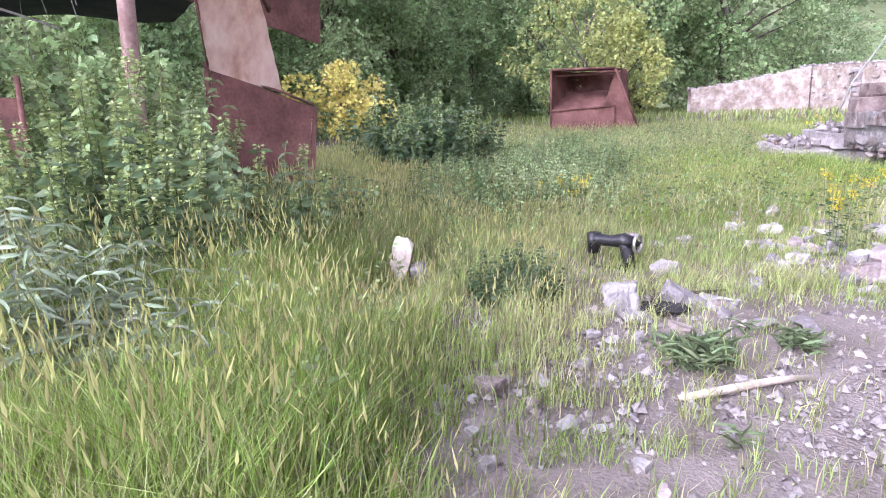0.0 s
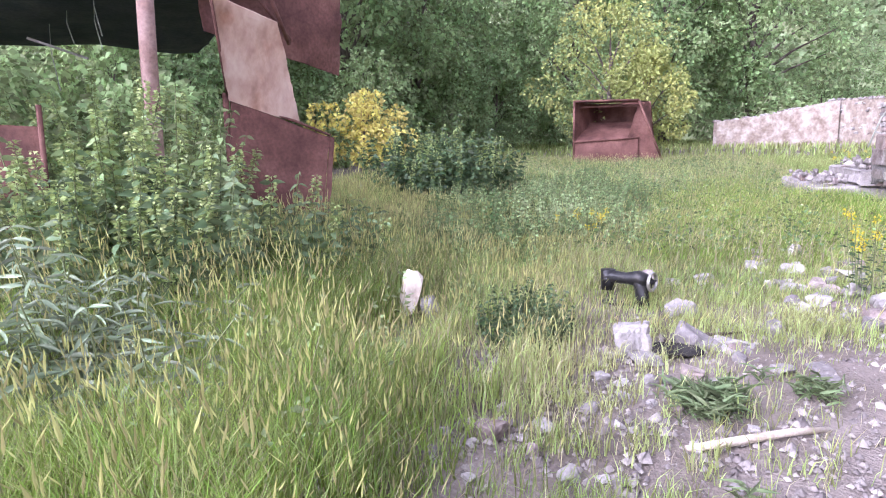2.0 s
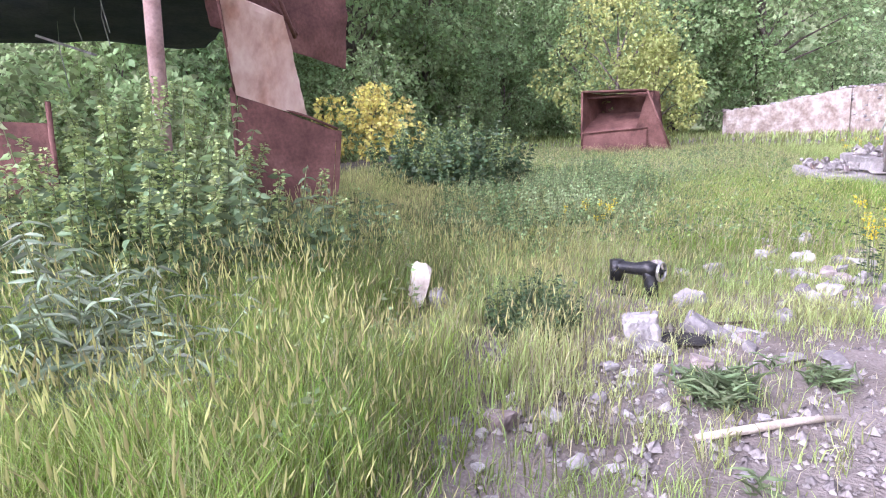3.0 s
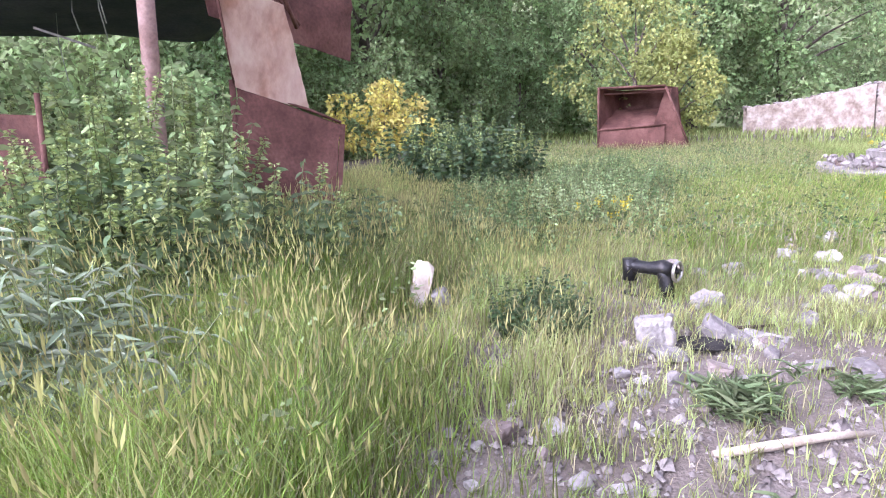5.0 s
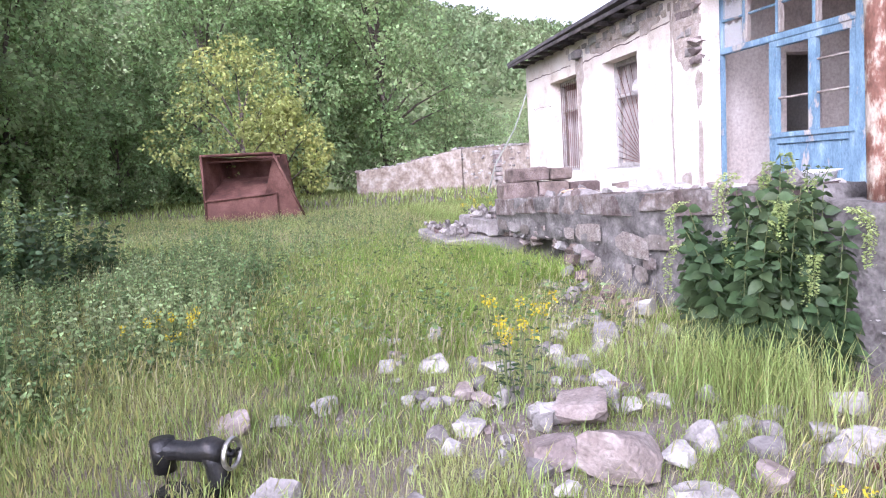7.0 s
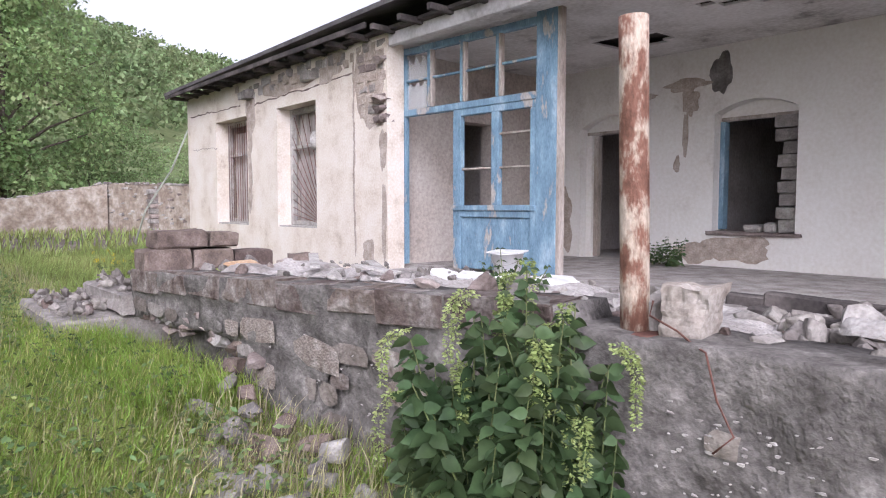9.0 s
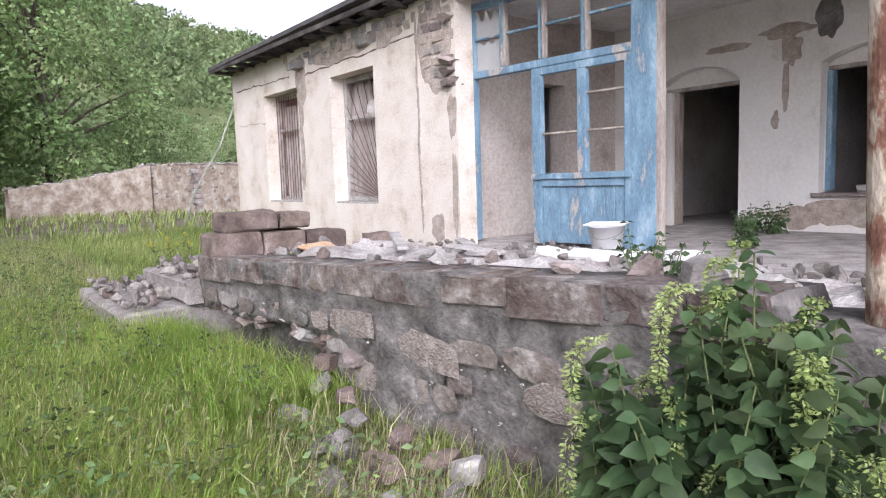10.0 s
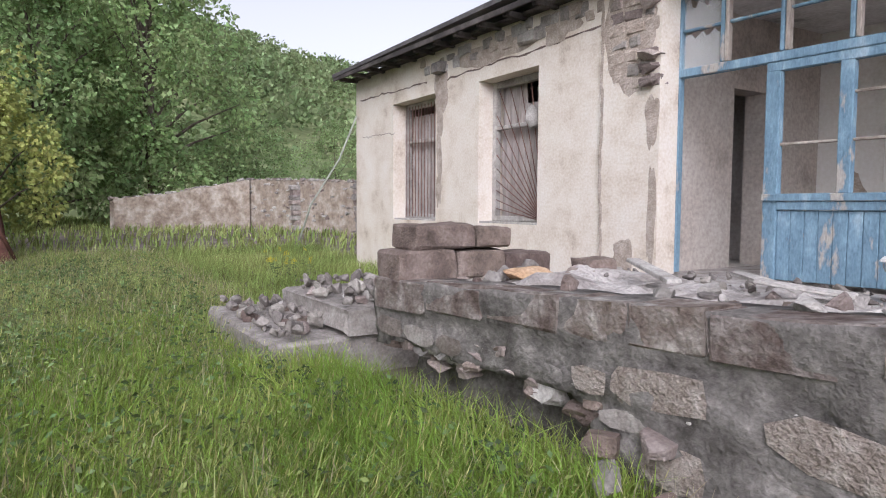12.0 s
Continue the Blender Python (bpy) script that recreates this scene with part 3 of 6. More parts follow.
# room behind the two windows
boxed("room_back", (-7.3, -0.62, 3.0, 3.2, 0.5, 3.8), M_VOID, house)


# blue glazed screen of the loggia
def blue_screen():
    s = empty("glazed_screen", pose(0.045, 0.28, FLOOR, 0, 0, 4.5))
    tagged(s, "tall peeling blue wooden veranda screen with broken panes", "veranda screen")
    H, W, T = 3.14, 2.40, 2.16

    def bar(name, x0, x1, z0, z1, y0=0.0, y1=0.09, material=M_BLUE, label=""):
        return boxed(name, (x0, x1, y0, y1, z0, z1), material, s, label, bevel=0.007, rough=0.002)

    bar("post", -0.11, 0.02, 0, H)
    bar("post", W, W + 0.30, 0, H + 0.2, -0.01, 0.11, label="wide faded blue corner board")
    bar("post", W + 0.302, W + 0.36, 0, H + 0.25, 0.0, 0.1, M_GREYWOOD, "bare grey edge board")
    bar("rail", 0.02, W, H - 0.09, H)
    bar("rail", 0.02, W, T, T + 0.09, -0.015, 0.095)
    bar("lower_rail", 1.0, W, T - 0.09, T - 0.002)
    cols = [0.02, 0.53, 1.16, 1.79, W]
    for i, x in enumerate(cols[1:4]):
        bar("mullion", x - 0.045, x - 0.004, T + 0.10, H - 0.09)
        bar("mullion", x + 0.004, x + 0.045, T + 0.10, H - 0.09, 0.004, 0.085, M_GREYWOOD)
    for i in range(4):
        bar("glazing_bar", cols[i] + (0.046 if i else 0.0), cols[i + 1] - (0.046 if i < 3 else 0.0), T + 0.49, T + 0.52, 0.02, 0.07)
    # lower door leaf
    bar("stile", 1.0, 1.14, 0.0, T - 0.09, -0.005, 0.085)
    bar("stile", 1.68, 1.80, 0.87, T - 0.09)
    bar("stile", W - 0.09, W - 0.002, 0.0, T - 0.09)
    bar("sill_rail", 1.0, W + 0.02, 0.80, 0.87, -0.04, 0.1)
    bar("rail", 1.14, W - 0.09, 0.71, 0.798, -0.01, 0.09)
    for x0, x1, zz in ((1.14, 1.68, (1.34,)), (1.80, W - 0.09, (1.34, 1.77))):
        for z in zz:
            bar("glazing_bar", x0, x1, z, z + 0.028, 0.02, 0.07, M_GREYWOOD)
    for i in range(9):
        x = 1.142 + i * 0.1297
        bar("panel_board", x, min(x + 0.1255, W - 0.092), 0.02, 0.708, 0.02 + random.uniform(0, 0.004), 0.06)
    c = boxed("clamp", (-0.09, 0.0, -0.06, -0.017, 1.57, 1.65), M_STEEL, s, "small bright metal hinge", bevel=0.01)
    # broken glass remains
    for i, (x0, x1, z0, z1, cut) in enumerate(((0.03, 0.48, T + 0.53, H - 0.1, 0.5), (0.03, 0.48, T + 0.10, T + 0.48, 0.2))):
        n = 10
        V = [(x0, 0.045, z0), (x1, 0.045, z0)]
        top = [(x1 - (x1 - x0) * k / n, 0.045, z1 - (z1 - z0) * cut * (0.5 + 0.5 * math.sin(k * 1.9 + i))) for k in range(n + 1)]
        g = raw("glass_pane", V + top, [list(range(len(V) + len(top)))], M_GLASS, s, "broken dusty glass pane")
        g.modifiers.new("thick", "SOLIDIFY").thickness = 0.003
        g.visible_shadow = False
    return s


M_GLASS = bpy.data.materials.new("dusty_glass")
M_GLASS.use_nodes = True
gb = M_GLASS.node_tree.nodes["Principled BSDF"]
gb.inputs["Base Color"].default_value = (0.9, 0.92, 0.92, 1)
gb.inputs["Transmission Weight"].default_value = 0.8
gb.inputs["Roughness"].default_value = 0.12
gb.inputs["IOR"].default_value = 1.45
blue_screen()

# ---- terrace and its retaining wall ----
def wall_y(x):
    """Front face of the terrace wall along the house."""
    return -3.68 + 0.095 * x


def wall_top(x):
    """Top of the terrace wall."""
    if x < 5.75:
        return 0.76 + 0.035 * max(0.0, x)
    return 0.86


def build_terrace():
    t = empty("terrace_wall")
    tagged(t, "crumbling rendered rubble-stone terrace wall with a hollow at its corner", "retaining wall", kind="structure")
    V, F = [], []
    n, m = 260, 30
    xs = [0.42 + 10.03 * i / n for i in range(n + 1)]

    def front(x, v):
        zt = wall_top(x) + 0.02 * noise.noise(Vector((x * 3, 0, 0)))
        z = -0.45 + (zt + 0.45) * v
        rough = 1.0 if z < wall_top(x) - 0.22 else 0.35
        y = wall_y(x) + 0.035 * noise.noise(Vector((x * 1.3, 0, z * 1.6))) + rough * (0.030 * noise.noise(Vector((x * 4, 4, z * 5))) + 0.018 * noise.noise(Vector((x * 11, 4, z * 13))))
        y += rough * 0.03 * max(0.0, min(1.0, 8 * noise.noise(Vector((x * 1.1, 8, z * 1.4)))))
        edge = 2.55 + 0.25 * noise.noise(Vector((z * 3, 2, 0)))
        if x < edge and z < 0.30 + 0.10 * noise.noise(Vector((x * 3, 1, 0))):
            y += 0.38 * min(1.0, (edge - x) / 0.25)
        return (x, y, z)

    for i, x in enumerate(xs):
        for j in range(m + 1):
            V.append(front(x, j / m))
        zt = V[-1][2]
        V.append((x, wall_y(x) + 0.45, zt + 0.015 * noise.noise(Vector((x * 4, 9, 0)))))
        V.append((x, wall_y(x) + 0.47, -0.45))
    k = m + 3
    for i in range(n):
        for j in range(m + 2):
            a = i * k + j
            F.append((a, a + k, a + k + 1, a + 1))
    F.append(list(range(k)))
    F.append(list(reversed(range(n * k, n * k + k))))
    w = raw("wall_body", V, F, M_RENDER, t)
    for p in w.data.polygons:
        p.use_smooth = True
    return t


terrace = build_terrace()
floor_bm = bmesh.new()
box(floor_bm, 0.4, 10.4, -2.45, 0.28, -0.4, FLOOR - 0.02)
box(floor_bm, -0.25, 10.4, 0.28, BACK, -0.4, FLOOR - 0.03)
tagged(part("terrace_floor", floor_bm, M_MORTAR), "rubble-strewn concrete terrace floor", "floor", kind="structure")


M_COPING = node_mat("dark_cement_coated_block", [(0.085, 0.065, 0.055), (0.155, 0.122, 0.105), (0.215, 0.185, 0.165), (0.42, 0.385, 0.35)], 6, 30, 0.97, 0.9, spec=0.1, objvar=0.22, stops=[0.32, 0.44, 0.55, 0.72])


# ---- stones ----
ROCK_WORDS = {"grey": "rough grey field stone lying in the grass", "pink": "pinkish tuff boulder with broken faces", "chalk": "pale lump of broken plaster and stone", "flat": "thin flat slab of grey stone", "tuff": "brown tuff rubble stone with worn edges"}


def rock(x, y, w, kind="grey", z=None, d=None, h=None, turn=None, tilt=0.0, name="rock", group="stones in the yard", sink=0.25):
    """One stone; w, d, h are its rough size."""
    me = random.choice(ROCKS[kind])
    d, h = d or w * random.uniform(0.75, 1.0), h or w * random.uniform(0.7, 0.95)
    ob = new(name, me)
    base = gz(x, y) if z is None else z
    fl = {"flat": 0.35, "chalk": 0.7}.get(kind, 0.8)
    ob.location = (x, y, base + h * fl * (0.42 - sink))
    ob.rotation_euler = (tilt, random.uniform(-0.15, 0.15), random.uniform(0, 6.28) if turn is None else turn)
    ob.scale = (w * 1.2, d * 1.2, h * 1.2)
    return tagged(ob, ROCK_WORDS[kind], "stone", group)


# stones in the gravel and grass, by where they lie
for x, y, w, k in ((9.42, -8.02, 0.25, "chalk"), (9.58, -7.88, 0.14, "grey"), (9.70, -7.74, 0.13, "flat"), (8.72, -7.55, 0.22, "pink"), (9.05, -7.18, 0.14, "grey"), (8.86, -7.35, 0.10, "pink"), (8.55, -7.35, 0.13, "chalk"), (9.4, -7.45, 0.10, "grey"), (9.3, -6.9, 0.08, "grey"), (8.95, -6.55, 0.09, "flat"),
                   (6.66, -5.36, 0.34, "pink"), (6.27, -5.03, 0.42, "pink"), (6.92, -5.12, 0.44, "pink"), (6.78, -4.62, 0.22, "grey"), (6.62, -4.30, 0.2, "chalk"), (6.95, -4.42, 0.24, "grey"), (7.05, -4.10, 0.22, "chalk"), (6.85, -4.02, 0.2, "grey"), (7.16, -4.55, 0.2, "pink"), (6.5, -4.05, 0.18, "chalk"), (6.2, -4.5, 0.2, "chalk"), (6.05, -4.75, 0.2, "grey"), (5.75, -4.65, 0.22, "chalk"), (5.85, -5.0, 0.12, "grey"),
                   (5.05, -5.58, 0.25, "chalk"), (5.30, -5.16, 0.29, "chalk"), (5.36, -4.62, 0.22, "chalk"), (5.50, -6.38, 0.20, "chalk"), (5.66, -6.62, 0.22, "flat"), (5.70, -6.88, 0.30, "pink"), (6.62, -6.60, 0.24, "grey"), (6.90, -6.06, 0.2, "grey"), (5.55, -5.4, 0.17, "grey"), (5.15, -5.3, 0.2, "grey"), (4.8, -5.1, 0.2, "grey"), (5.0, -4.75, 0.22, "grey"), (4.7, -4.5, 0.26, "chalk"), (4.9, -4.2, 0.3, "grey"), (4.62, -3.78, 0.25, "chalk"), (5.9, -5.35, 0.18, "grey"), (5.4, -5.95, 0.16, "flat"), (6.2, -5.8, 0.15, "grey"), (5.2, -4.4, 0.18, "grey"), (4.4, -4.05, 0.24, "grey"), (4.2, -4.4, 0.2, "chalk"), (5.6, -4.9, 0.15, "chalk"), (6.0, -6.2, 0.14, "grey"),
                   (7.58, -5.95, 0.18, "flat"), (7.75, -5.95, 0.17, "flat"), (7.62, -6.14, 0.2, "flat"), (7.85, -6.5, 0.12, "flat"), (7.30, -6.35, 0.12, "pink"), (7.5, -6.35, 0.14, "grey"), (7.95, -6.85, 0.13, "grey"), (8.02, -6.65, 0.10, "chalk"), (7.9, -7.1, 0.12, "chalk"), (8.15, -7.0, 0.10, "grey"), (8.2, -6.85, 0.09, "flat"), (6.59, -3.62, 0.26, "grey"), (6.97, -3.86, 0.26, "chalk"), (7.05, -4.15, 0.22, "grey"), (6.75, -4.25, 0.2, "grey"), (6.2, -4.2, 0.18, "grey"),
                   (6.5, -6.0, 0.09, "grey"), (8.35, -7.15, 0.12, "grey"), (8.5, -7.0, 0.08, "chalk"), (9.15, -7.55, 0.09, "chalk"), (9.0, -7.75, 0.1, "grey")):
    rock(x, y, w, k, sink=0.08 if 4 < x < 7.3 and y > -6.8 else 0.25)
# loose rubble spilling from the foot of the terrace wall
for i in range(110):
    x, y = random.uniform(4.2, 7.3), random.uniform(-5.9, -3.75)
    if y > wall_y(x) - 0.15 or (x - 6.0) ** 2 + (y + 3.6) ** 2 < 0.2:
        continue
    rock(x, y, random.choice((0.07, 0.09, 0.11, 0.14, 0.18, 0.22)), random.choice(("grey", "grey", "chalk", "pink", "flat")), sink=0.05)
for i in range(60):
    x, y = random.uniform(7.2, 9.6), random.uniform(-7.9, -6.3)
    rock(x, y, random.choice((0.03, 0.04, 0.05, 0.07, 0.09)), random.choice(("grey", "chalk", "pink", "flat")), sink=0.1)
# upright stones round the dark hole
for x, y, sx, sy, sz, rx, ry, rz in ((7.47, -6.93, 0.14, 0.21, 0.22, 0.06, -0.14, 0.15), (7.27, -6.60, 0.13, 0.27, 0.13, -0.5, 0.1, -0.25), (7.24, -6.36, 0.22, 0.26, 0.045, -0.12, 0.08, -0.3)):
    bm = bmesh.new()
    box(bm, -sx / 2, sx / 2, -sy / 2, sy / 2, 0, sz)
    bmesh.ops.bevel(bm, geom=list(bm.edges), offset=0.018, segments=1, affect="EDGES")
    bmesh.ops.subdivide_edges(bm, edges=list(bm.edges), cuts=4, use_grid_fill=True)
    for v in bm.verts:
        v.co += Vector((1, 1, 0.6)) * (0.03 * noise.noise(v.co * 7 + Vector((x * 3, y, 0))) + 0.016 * noise.noise(v.co * 22 + Vector((x, y, 0))))
    ob = part("stone_block", bm, M_CHALK if sz < 0.1 else M_STONE)
    ob.location, ob.rotation_euler = (x, y, gz(x, y) - 0.03), (rx, ry, rz)
    tagged(ob, "broken squared grey stone block beside a dark hole", "stone", "stones in the yard")
rock(7.62, -6.86, 0.26, "flat", sink=0.0)
rock(7.78, -6.62, 0.2, "pink", h=0.12)
white_rock = rock(6.92, -8.54, 0.24, "chalk", h=0.60, d=0.2, tilt=-0.2, turn=0.2, sink=0.0)
rock(6.94, -8.40, 0.22, "chalk", h=0.30, d=0.17, tilt=-0.3, sink=0.1)
white_rock.data = white_rock.data.copy()
white_rock.data.materials[0] = M_PLASTER
tagged(white_rock, "upright whitish weathered stone in the grass")
# flat black disc: the darkness inside the hole is put in as colour
hole = bmesh.new()
bmesh.ops.create_circle(hole, cap_ends=True, radius=0.13, segments=24)
for v in hole.verts:
    v.co *= 1 + 0.25 * noise.noise(v.co * 8)
    v.co.z = 0.008
hb = part("dark_hole_disc", hole, M_COLD)
hb.location = (7.44, -6.70, gz(7.44, -6.70) + 0.03)
hb.scale = (1.0, 1.2, 1)
hb.modifiers.new("thick", "SOLIDIFY").thickness = 0.008
tagged(hb, "flat black disc as a dark hole between stones", "ash", kind="stuff")

# tumbled stones at the foot of the terrace wall
for x, y, w, k, z in ((3.70, -3.92, 0.27, "grey", -0.1), (4.10, -3.90, 0.27, "tuff", -0.1), (4.22, -3.62, 0.24, "tuff", -0.1), (4.42, -3.62, 0.26, "chalk", -0.1), (2.85, -3.62, 0.26, "grey", 0.0), (4.24, -4.2, 0.3, "chalk", -0.2), (4.5, -4.38, 0.3, "chalk", -0.2), (3.2, -3.62, 0.22, "tuff", 0.0), (3.45, -3.7, 0.2, "grey", -0.05), (3.5, -3.95, 0.24, "grey", -0.15), (3.9, -4.15, 0.25, "grey", -0.2), (4.75, -4.0, 0.22, "grey", -0.2), (4.9, -3.7, 0.24, "grey", -0.2), (2.95, -3.9, 0.22, "grey", -0.12), (3.0, -3.45, 0.24, "pink", 0.18), (2.7, -3.5, 0.26, "tuff", 0.1), (3.2, -4.05, 0.2, "tuff", -0.2), (4.55, -3.8, 0.16, "grey", -0.1), (3.95, -3.7, 0.2, "tuff", -0.05), (1.0, -3.95, 0.3, "pink", -0.2), (0.7, -4.1, 0.26, "grey", -0.2), (0.2, -4.0, 0.3, "tuff", -0.18), (-0.3, -4.3, 0.3, "grey", -0.2), (-0.7, -4.2, 0.28, "pink", -0.15), (-0.9, -4.7, 0.26, "grey", -0.18), (-1.2, -4.4, 0.3, "pink", -0.15), (1.9, -3.9, 0.22, "grey", -0.2)):
    rock(x, y, w, k, z=z, group="stones at the terrace wall", sink=0.1)
# stones showing in the hollow corner of the wall
for i in range(46):
    x = random.uniform(0.5, 2.6)
    z = random.choice((0.26, 0.36, 0.44)) + random.uniform(-0.05, 0.06)
    w = random.uniform(0.16, 0.32)
    ob = new("stone", random.choice(ROCKS[random.choice(("tuff", "grey", "pink"))]))
    ob.parent = terrace
    ob.location, ob.scale = (x, wall_y(x) + 0.11, z), (w * 1.3, 0.26, w * random.uniform(0.7, 0.95))


M_MORTAR_DARK = node_mat("tan_rubble_stone", [(0.13, 0.108, 0.09), (0.215, 0.185, 0.16), (0.32, 0.285, 0.25)], 4.0, 30, 0.95, 0.8, objvar=0.15)


def wall_stone(x, z, w, h, material=None):
    """One flush irregular rubble stone bedded in the face of the terrace wall."""
    bm = bmesh.new()
    n = 9
    ring = []
    for k in range(n):
        a = 2 * math.pi * k / n + random.uniform(-0.15, 0.15)
        c, q = math.cos(a), math.sin(a)
        r = 1.0 / max(abs(c), abs(q)) ** 0.7 * random.uniform(0.82, 1.0)
        ring.append(bm.verts.new((c * r * w / 2, 0, q * r * h / 2)))
    f = bm.faces.new(ring)
    d = random.uniform(0.006, 0.022)
    ge = bmesh.ops.inset_region(bm, faces=[f], thickness=0.018, depth=d)
    top = bmesh.ops.poke(bm, faces=[f])
    for v in top["verts"]:
        v.co.y += random.uniform(-0.012, 0.012)
    bm.normal_update()
    if f.is_valid and f.normal.y > 0:
        bmesh.ops.reverse_faces(bm, faces=list(bm.faces))
    avg = sum(v.co.y for v in bm.verts) / len(bm.verts)
    if avg > 0:
        for v in bm.verts:
            v.co.y = -v.co.y
    ob = part("stone", bm, material or random.choice((M_COPING, M_RENDER, M_MORTAR_DARK, M_MORTAR_DARK, M_PIERSTONE)), terrace)
    ob.location = (x, wall_y(x) - 0.006, z)
    ob.rotation_euler = (0, random.uniform(-0.12, 0.12), 0.095)
    return ob


M_PITTED = node_mat("pale_pitted_tuff", [(0.19, 0.155, 0.13), (0.31, 0.265, 0.23), (0.42, 0.375, 0.335)], 14, 60, 0.97, 1.0, spec=0.1)
for x, z, w, h in ((2.95, 0.47, 0.62, 0.20), (3.05, 0.13, 0.40, 0.24), (3.75, 0.40, 0.60, 0.26), (2.55, 0.44, 0.26, 0.16), (4.7, 0.30, 0.42, 0.22)):
    wall_stone(x, z, w, h, M_PITTED).location.y -= 0.012
for course in range(5):
    x = 0.42
    while x < 8.8:
        w = random.uniform(0.16, 0.50)
        z = -0.22 + course * 0.165 + random.uniform(-0.03, 0.03)
        xc = x + w / 2
        hollow = xc < 2.75 and z < 0.36
        if not hollow and z < wall_top(xc) - 0.3 and random.random() < (0.68 if xc < 5.6 else 0.25):
            wall_stone(xc, z, w * 0.97, random.uniform(0.12, 0.20))
        x += w
for i in range(170):
    x = random.choice((random.gauss(6.55, 0.18), random.gauss(6.75, 0.25), random.uniform(5.9, 8.6), random.uniform(2.9, 5.5)))
    z = random.choice((random.gauss(0.46, 0.07), random.gauss(0.12, 0.08), random.uniform(-0.05, 0.6)))
    chip = new("plaster_fleck", random.choice(ROCKS["chalk"]))
    chip.parent = terrace
    w = random.uniform(0.008, 0.035)
    chip.location, chip.scale = (x, wall_y(x) - 0.004, z), (w * random.uniform(1, 2), 0.02, w)
# course of dressed blocks along the top
x = 0.44
while x < 5.5:
    w = random.uniform(0.34, 0.72)
    if not 5.55 < x < 5.85:
        zt = wall_top(x + w / 2)
        b = boxed("coping_block", (-w / 2 + 0.008, w / 2 - 0.008, -0.002 - random.uniform(0, 0.007), 0.3, -random.uniform(0.16, 0.24), 0.004), M_COPING, terrace, bevel=0.010, rough=0.016)
        b.location, b.rotation_euler = (x + w / 2, wall_y(x + w / 2), zt), (0, -0.035 if x < 5.6 else 0, 0.095)
    x += w
# rubble along the terrace edge
for i in range(150):
    x = random.uniform(0.1, 5.8) if i < 120 else random.uniform(6.3, 8.6)
    y = wall_y(x) + (random.uniform(0.3, 1.3) if i < 120 else random.uniform(0.1, 1.5))
    w = random.uniform(0.06, 0.2)
    on_wall = y < wall_y(x) + 0.45
    rock(x, y, w, random.choice(("grey", "grey", "chalk", "flat", "pink", "tuff")), z=(wall_top(x) if on_wall else FLOOR + random.uniform(0.0, 0.22)), name="rubble_stone", group="rubble on the terrace", sink=0.2)
for i in range(105):
    x, y = (random.uniform(5.3, 6.9), random.uniform(-2.6, -0.2)) if i < 75 else (random.uniform(2.8, 5.2), random.uniform(-2.2, -0.5))
    rock(x, y, random.uniform(0.08, 0.32) if i < 75 else random.uniform(0.05, 0.18), random.choice(("grey", "grey", "chalk", "flat", "flat", "tuff")), z=FLOOR + random.uniform(0.02, 0.2) * (y < -1), name="rubble_stone", group="rubble on the terrace", sink=0.15)
M_RUBBLE = node_mat("mixed_stone_rubble", [(0.155, 0.137, 0.12), (0.25, 0.226, 0.203), (0.37, 0.34, 0.31)], 5, 45, 0.95, 0.6, island=0.35)


def rock_pile(name, items, material, label):
    """Many small broken stones heaped together, as one mesh."""
    V, F, o = [], [], 0
    for x, y, z, w in items:
        me = random.choice(ROCKS["grey"])
        co = np.zeros(len(me.vertices) * 3, dtype=np.float32)
        me.vertices.foreach_get("co", co)
        m = np.array(Matrix.Rotation(random.uniform(0, 6.28), 3, Vector((random.random(), random.random(), 1)).normalized()))
        co = (co.reshape(-1, 3) * np.array((w * 1.3, w * random.uniform(0.8, 1.2), w * random.uniform(0.6, 1.1)))) @ m.T
        V.append(co + np.array((x, y, z + 0.15 * w)))
        idx = np.zeros(len(me.polygons) * 3, dtype=np.int32)
        me.polygons.foreach_get("vertices", idx)
        F.append(idx.reshape(-1, 3) + o)
        o += len(me.vertices)
    return tagged(np_mesh(name, np.concatenate(V), np.concatenate(F), material), label, "rubble", kind="stuff")


chips = []
for i in range(430):
    x, y = (random.uniform(6.3, 8.4), random.uniform(-2.75, -0.3)) if i < 260 else (random.uniform(0.9, 5.6), random.uniform(-2.2, 0.2))
    chips.append((x, y, FLOOR + (0.20 if -2.9 < y < -1.3 else 0.02), random.uniform(0.07, 0.26) if i < 260 else random.uniform(0.04, 0.14)))
rock_pile("rubble", chips, M_RUBBLE, "broken stone and plaster rubble strewn over the terrace")
heap = bmesh.new()
bmesh.ops.create_grid(heap, x_segments=90, y_segments=16, size=0.5)
for v in heap.verts:
    x, y = 5.0 + v.co.x * 9.2, -2.15 + v.co.y * 1.9
    edge = min(1, (0.5 - abs(v.co.y)) * 5) * min(1, (0.5 - abs(v.co.x)) * 12)
    v.co = Vector((x, y + 0.095 * (x - 5), FLOOR - 0.05 + edge * (0.25 + 0.13 * noise.noise(Vector((x * 1.5, y * 1.5, 0))) + 0.08 * noise.noise(Vector((x * 6, y * 6, 0))))))
heap.normal_update()
tagged(part("rubble_heap", heap, M_MORTAR), "heap of crumbled mortar and stone on the terrace", "rubble", kind="stuff")


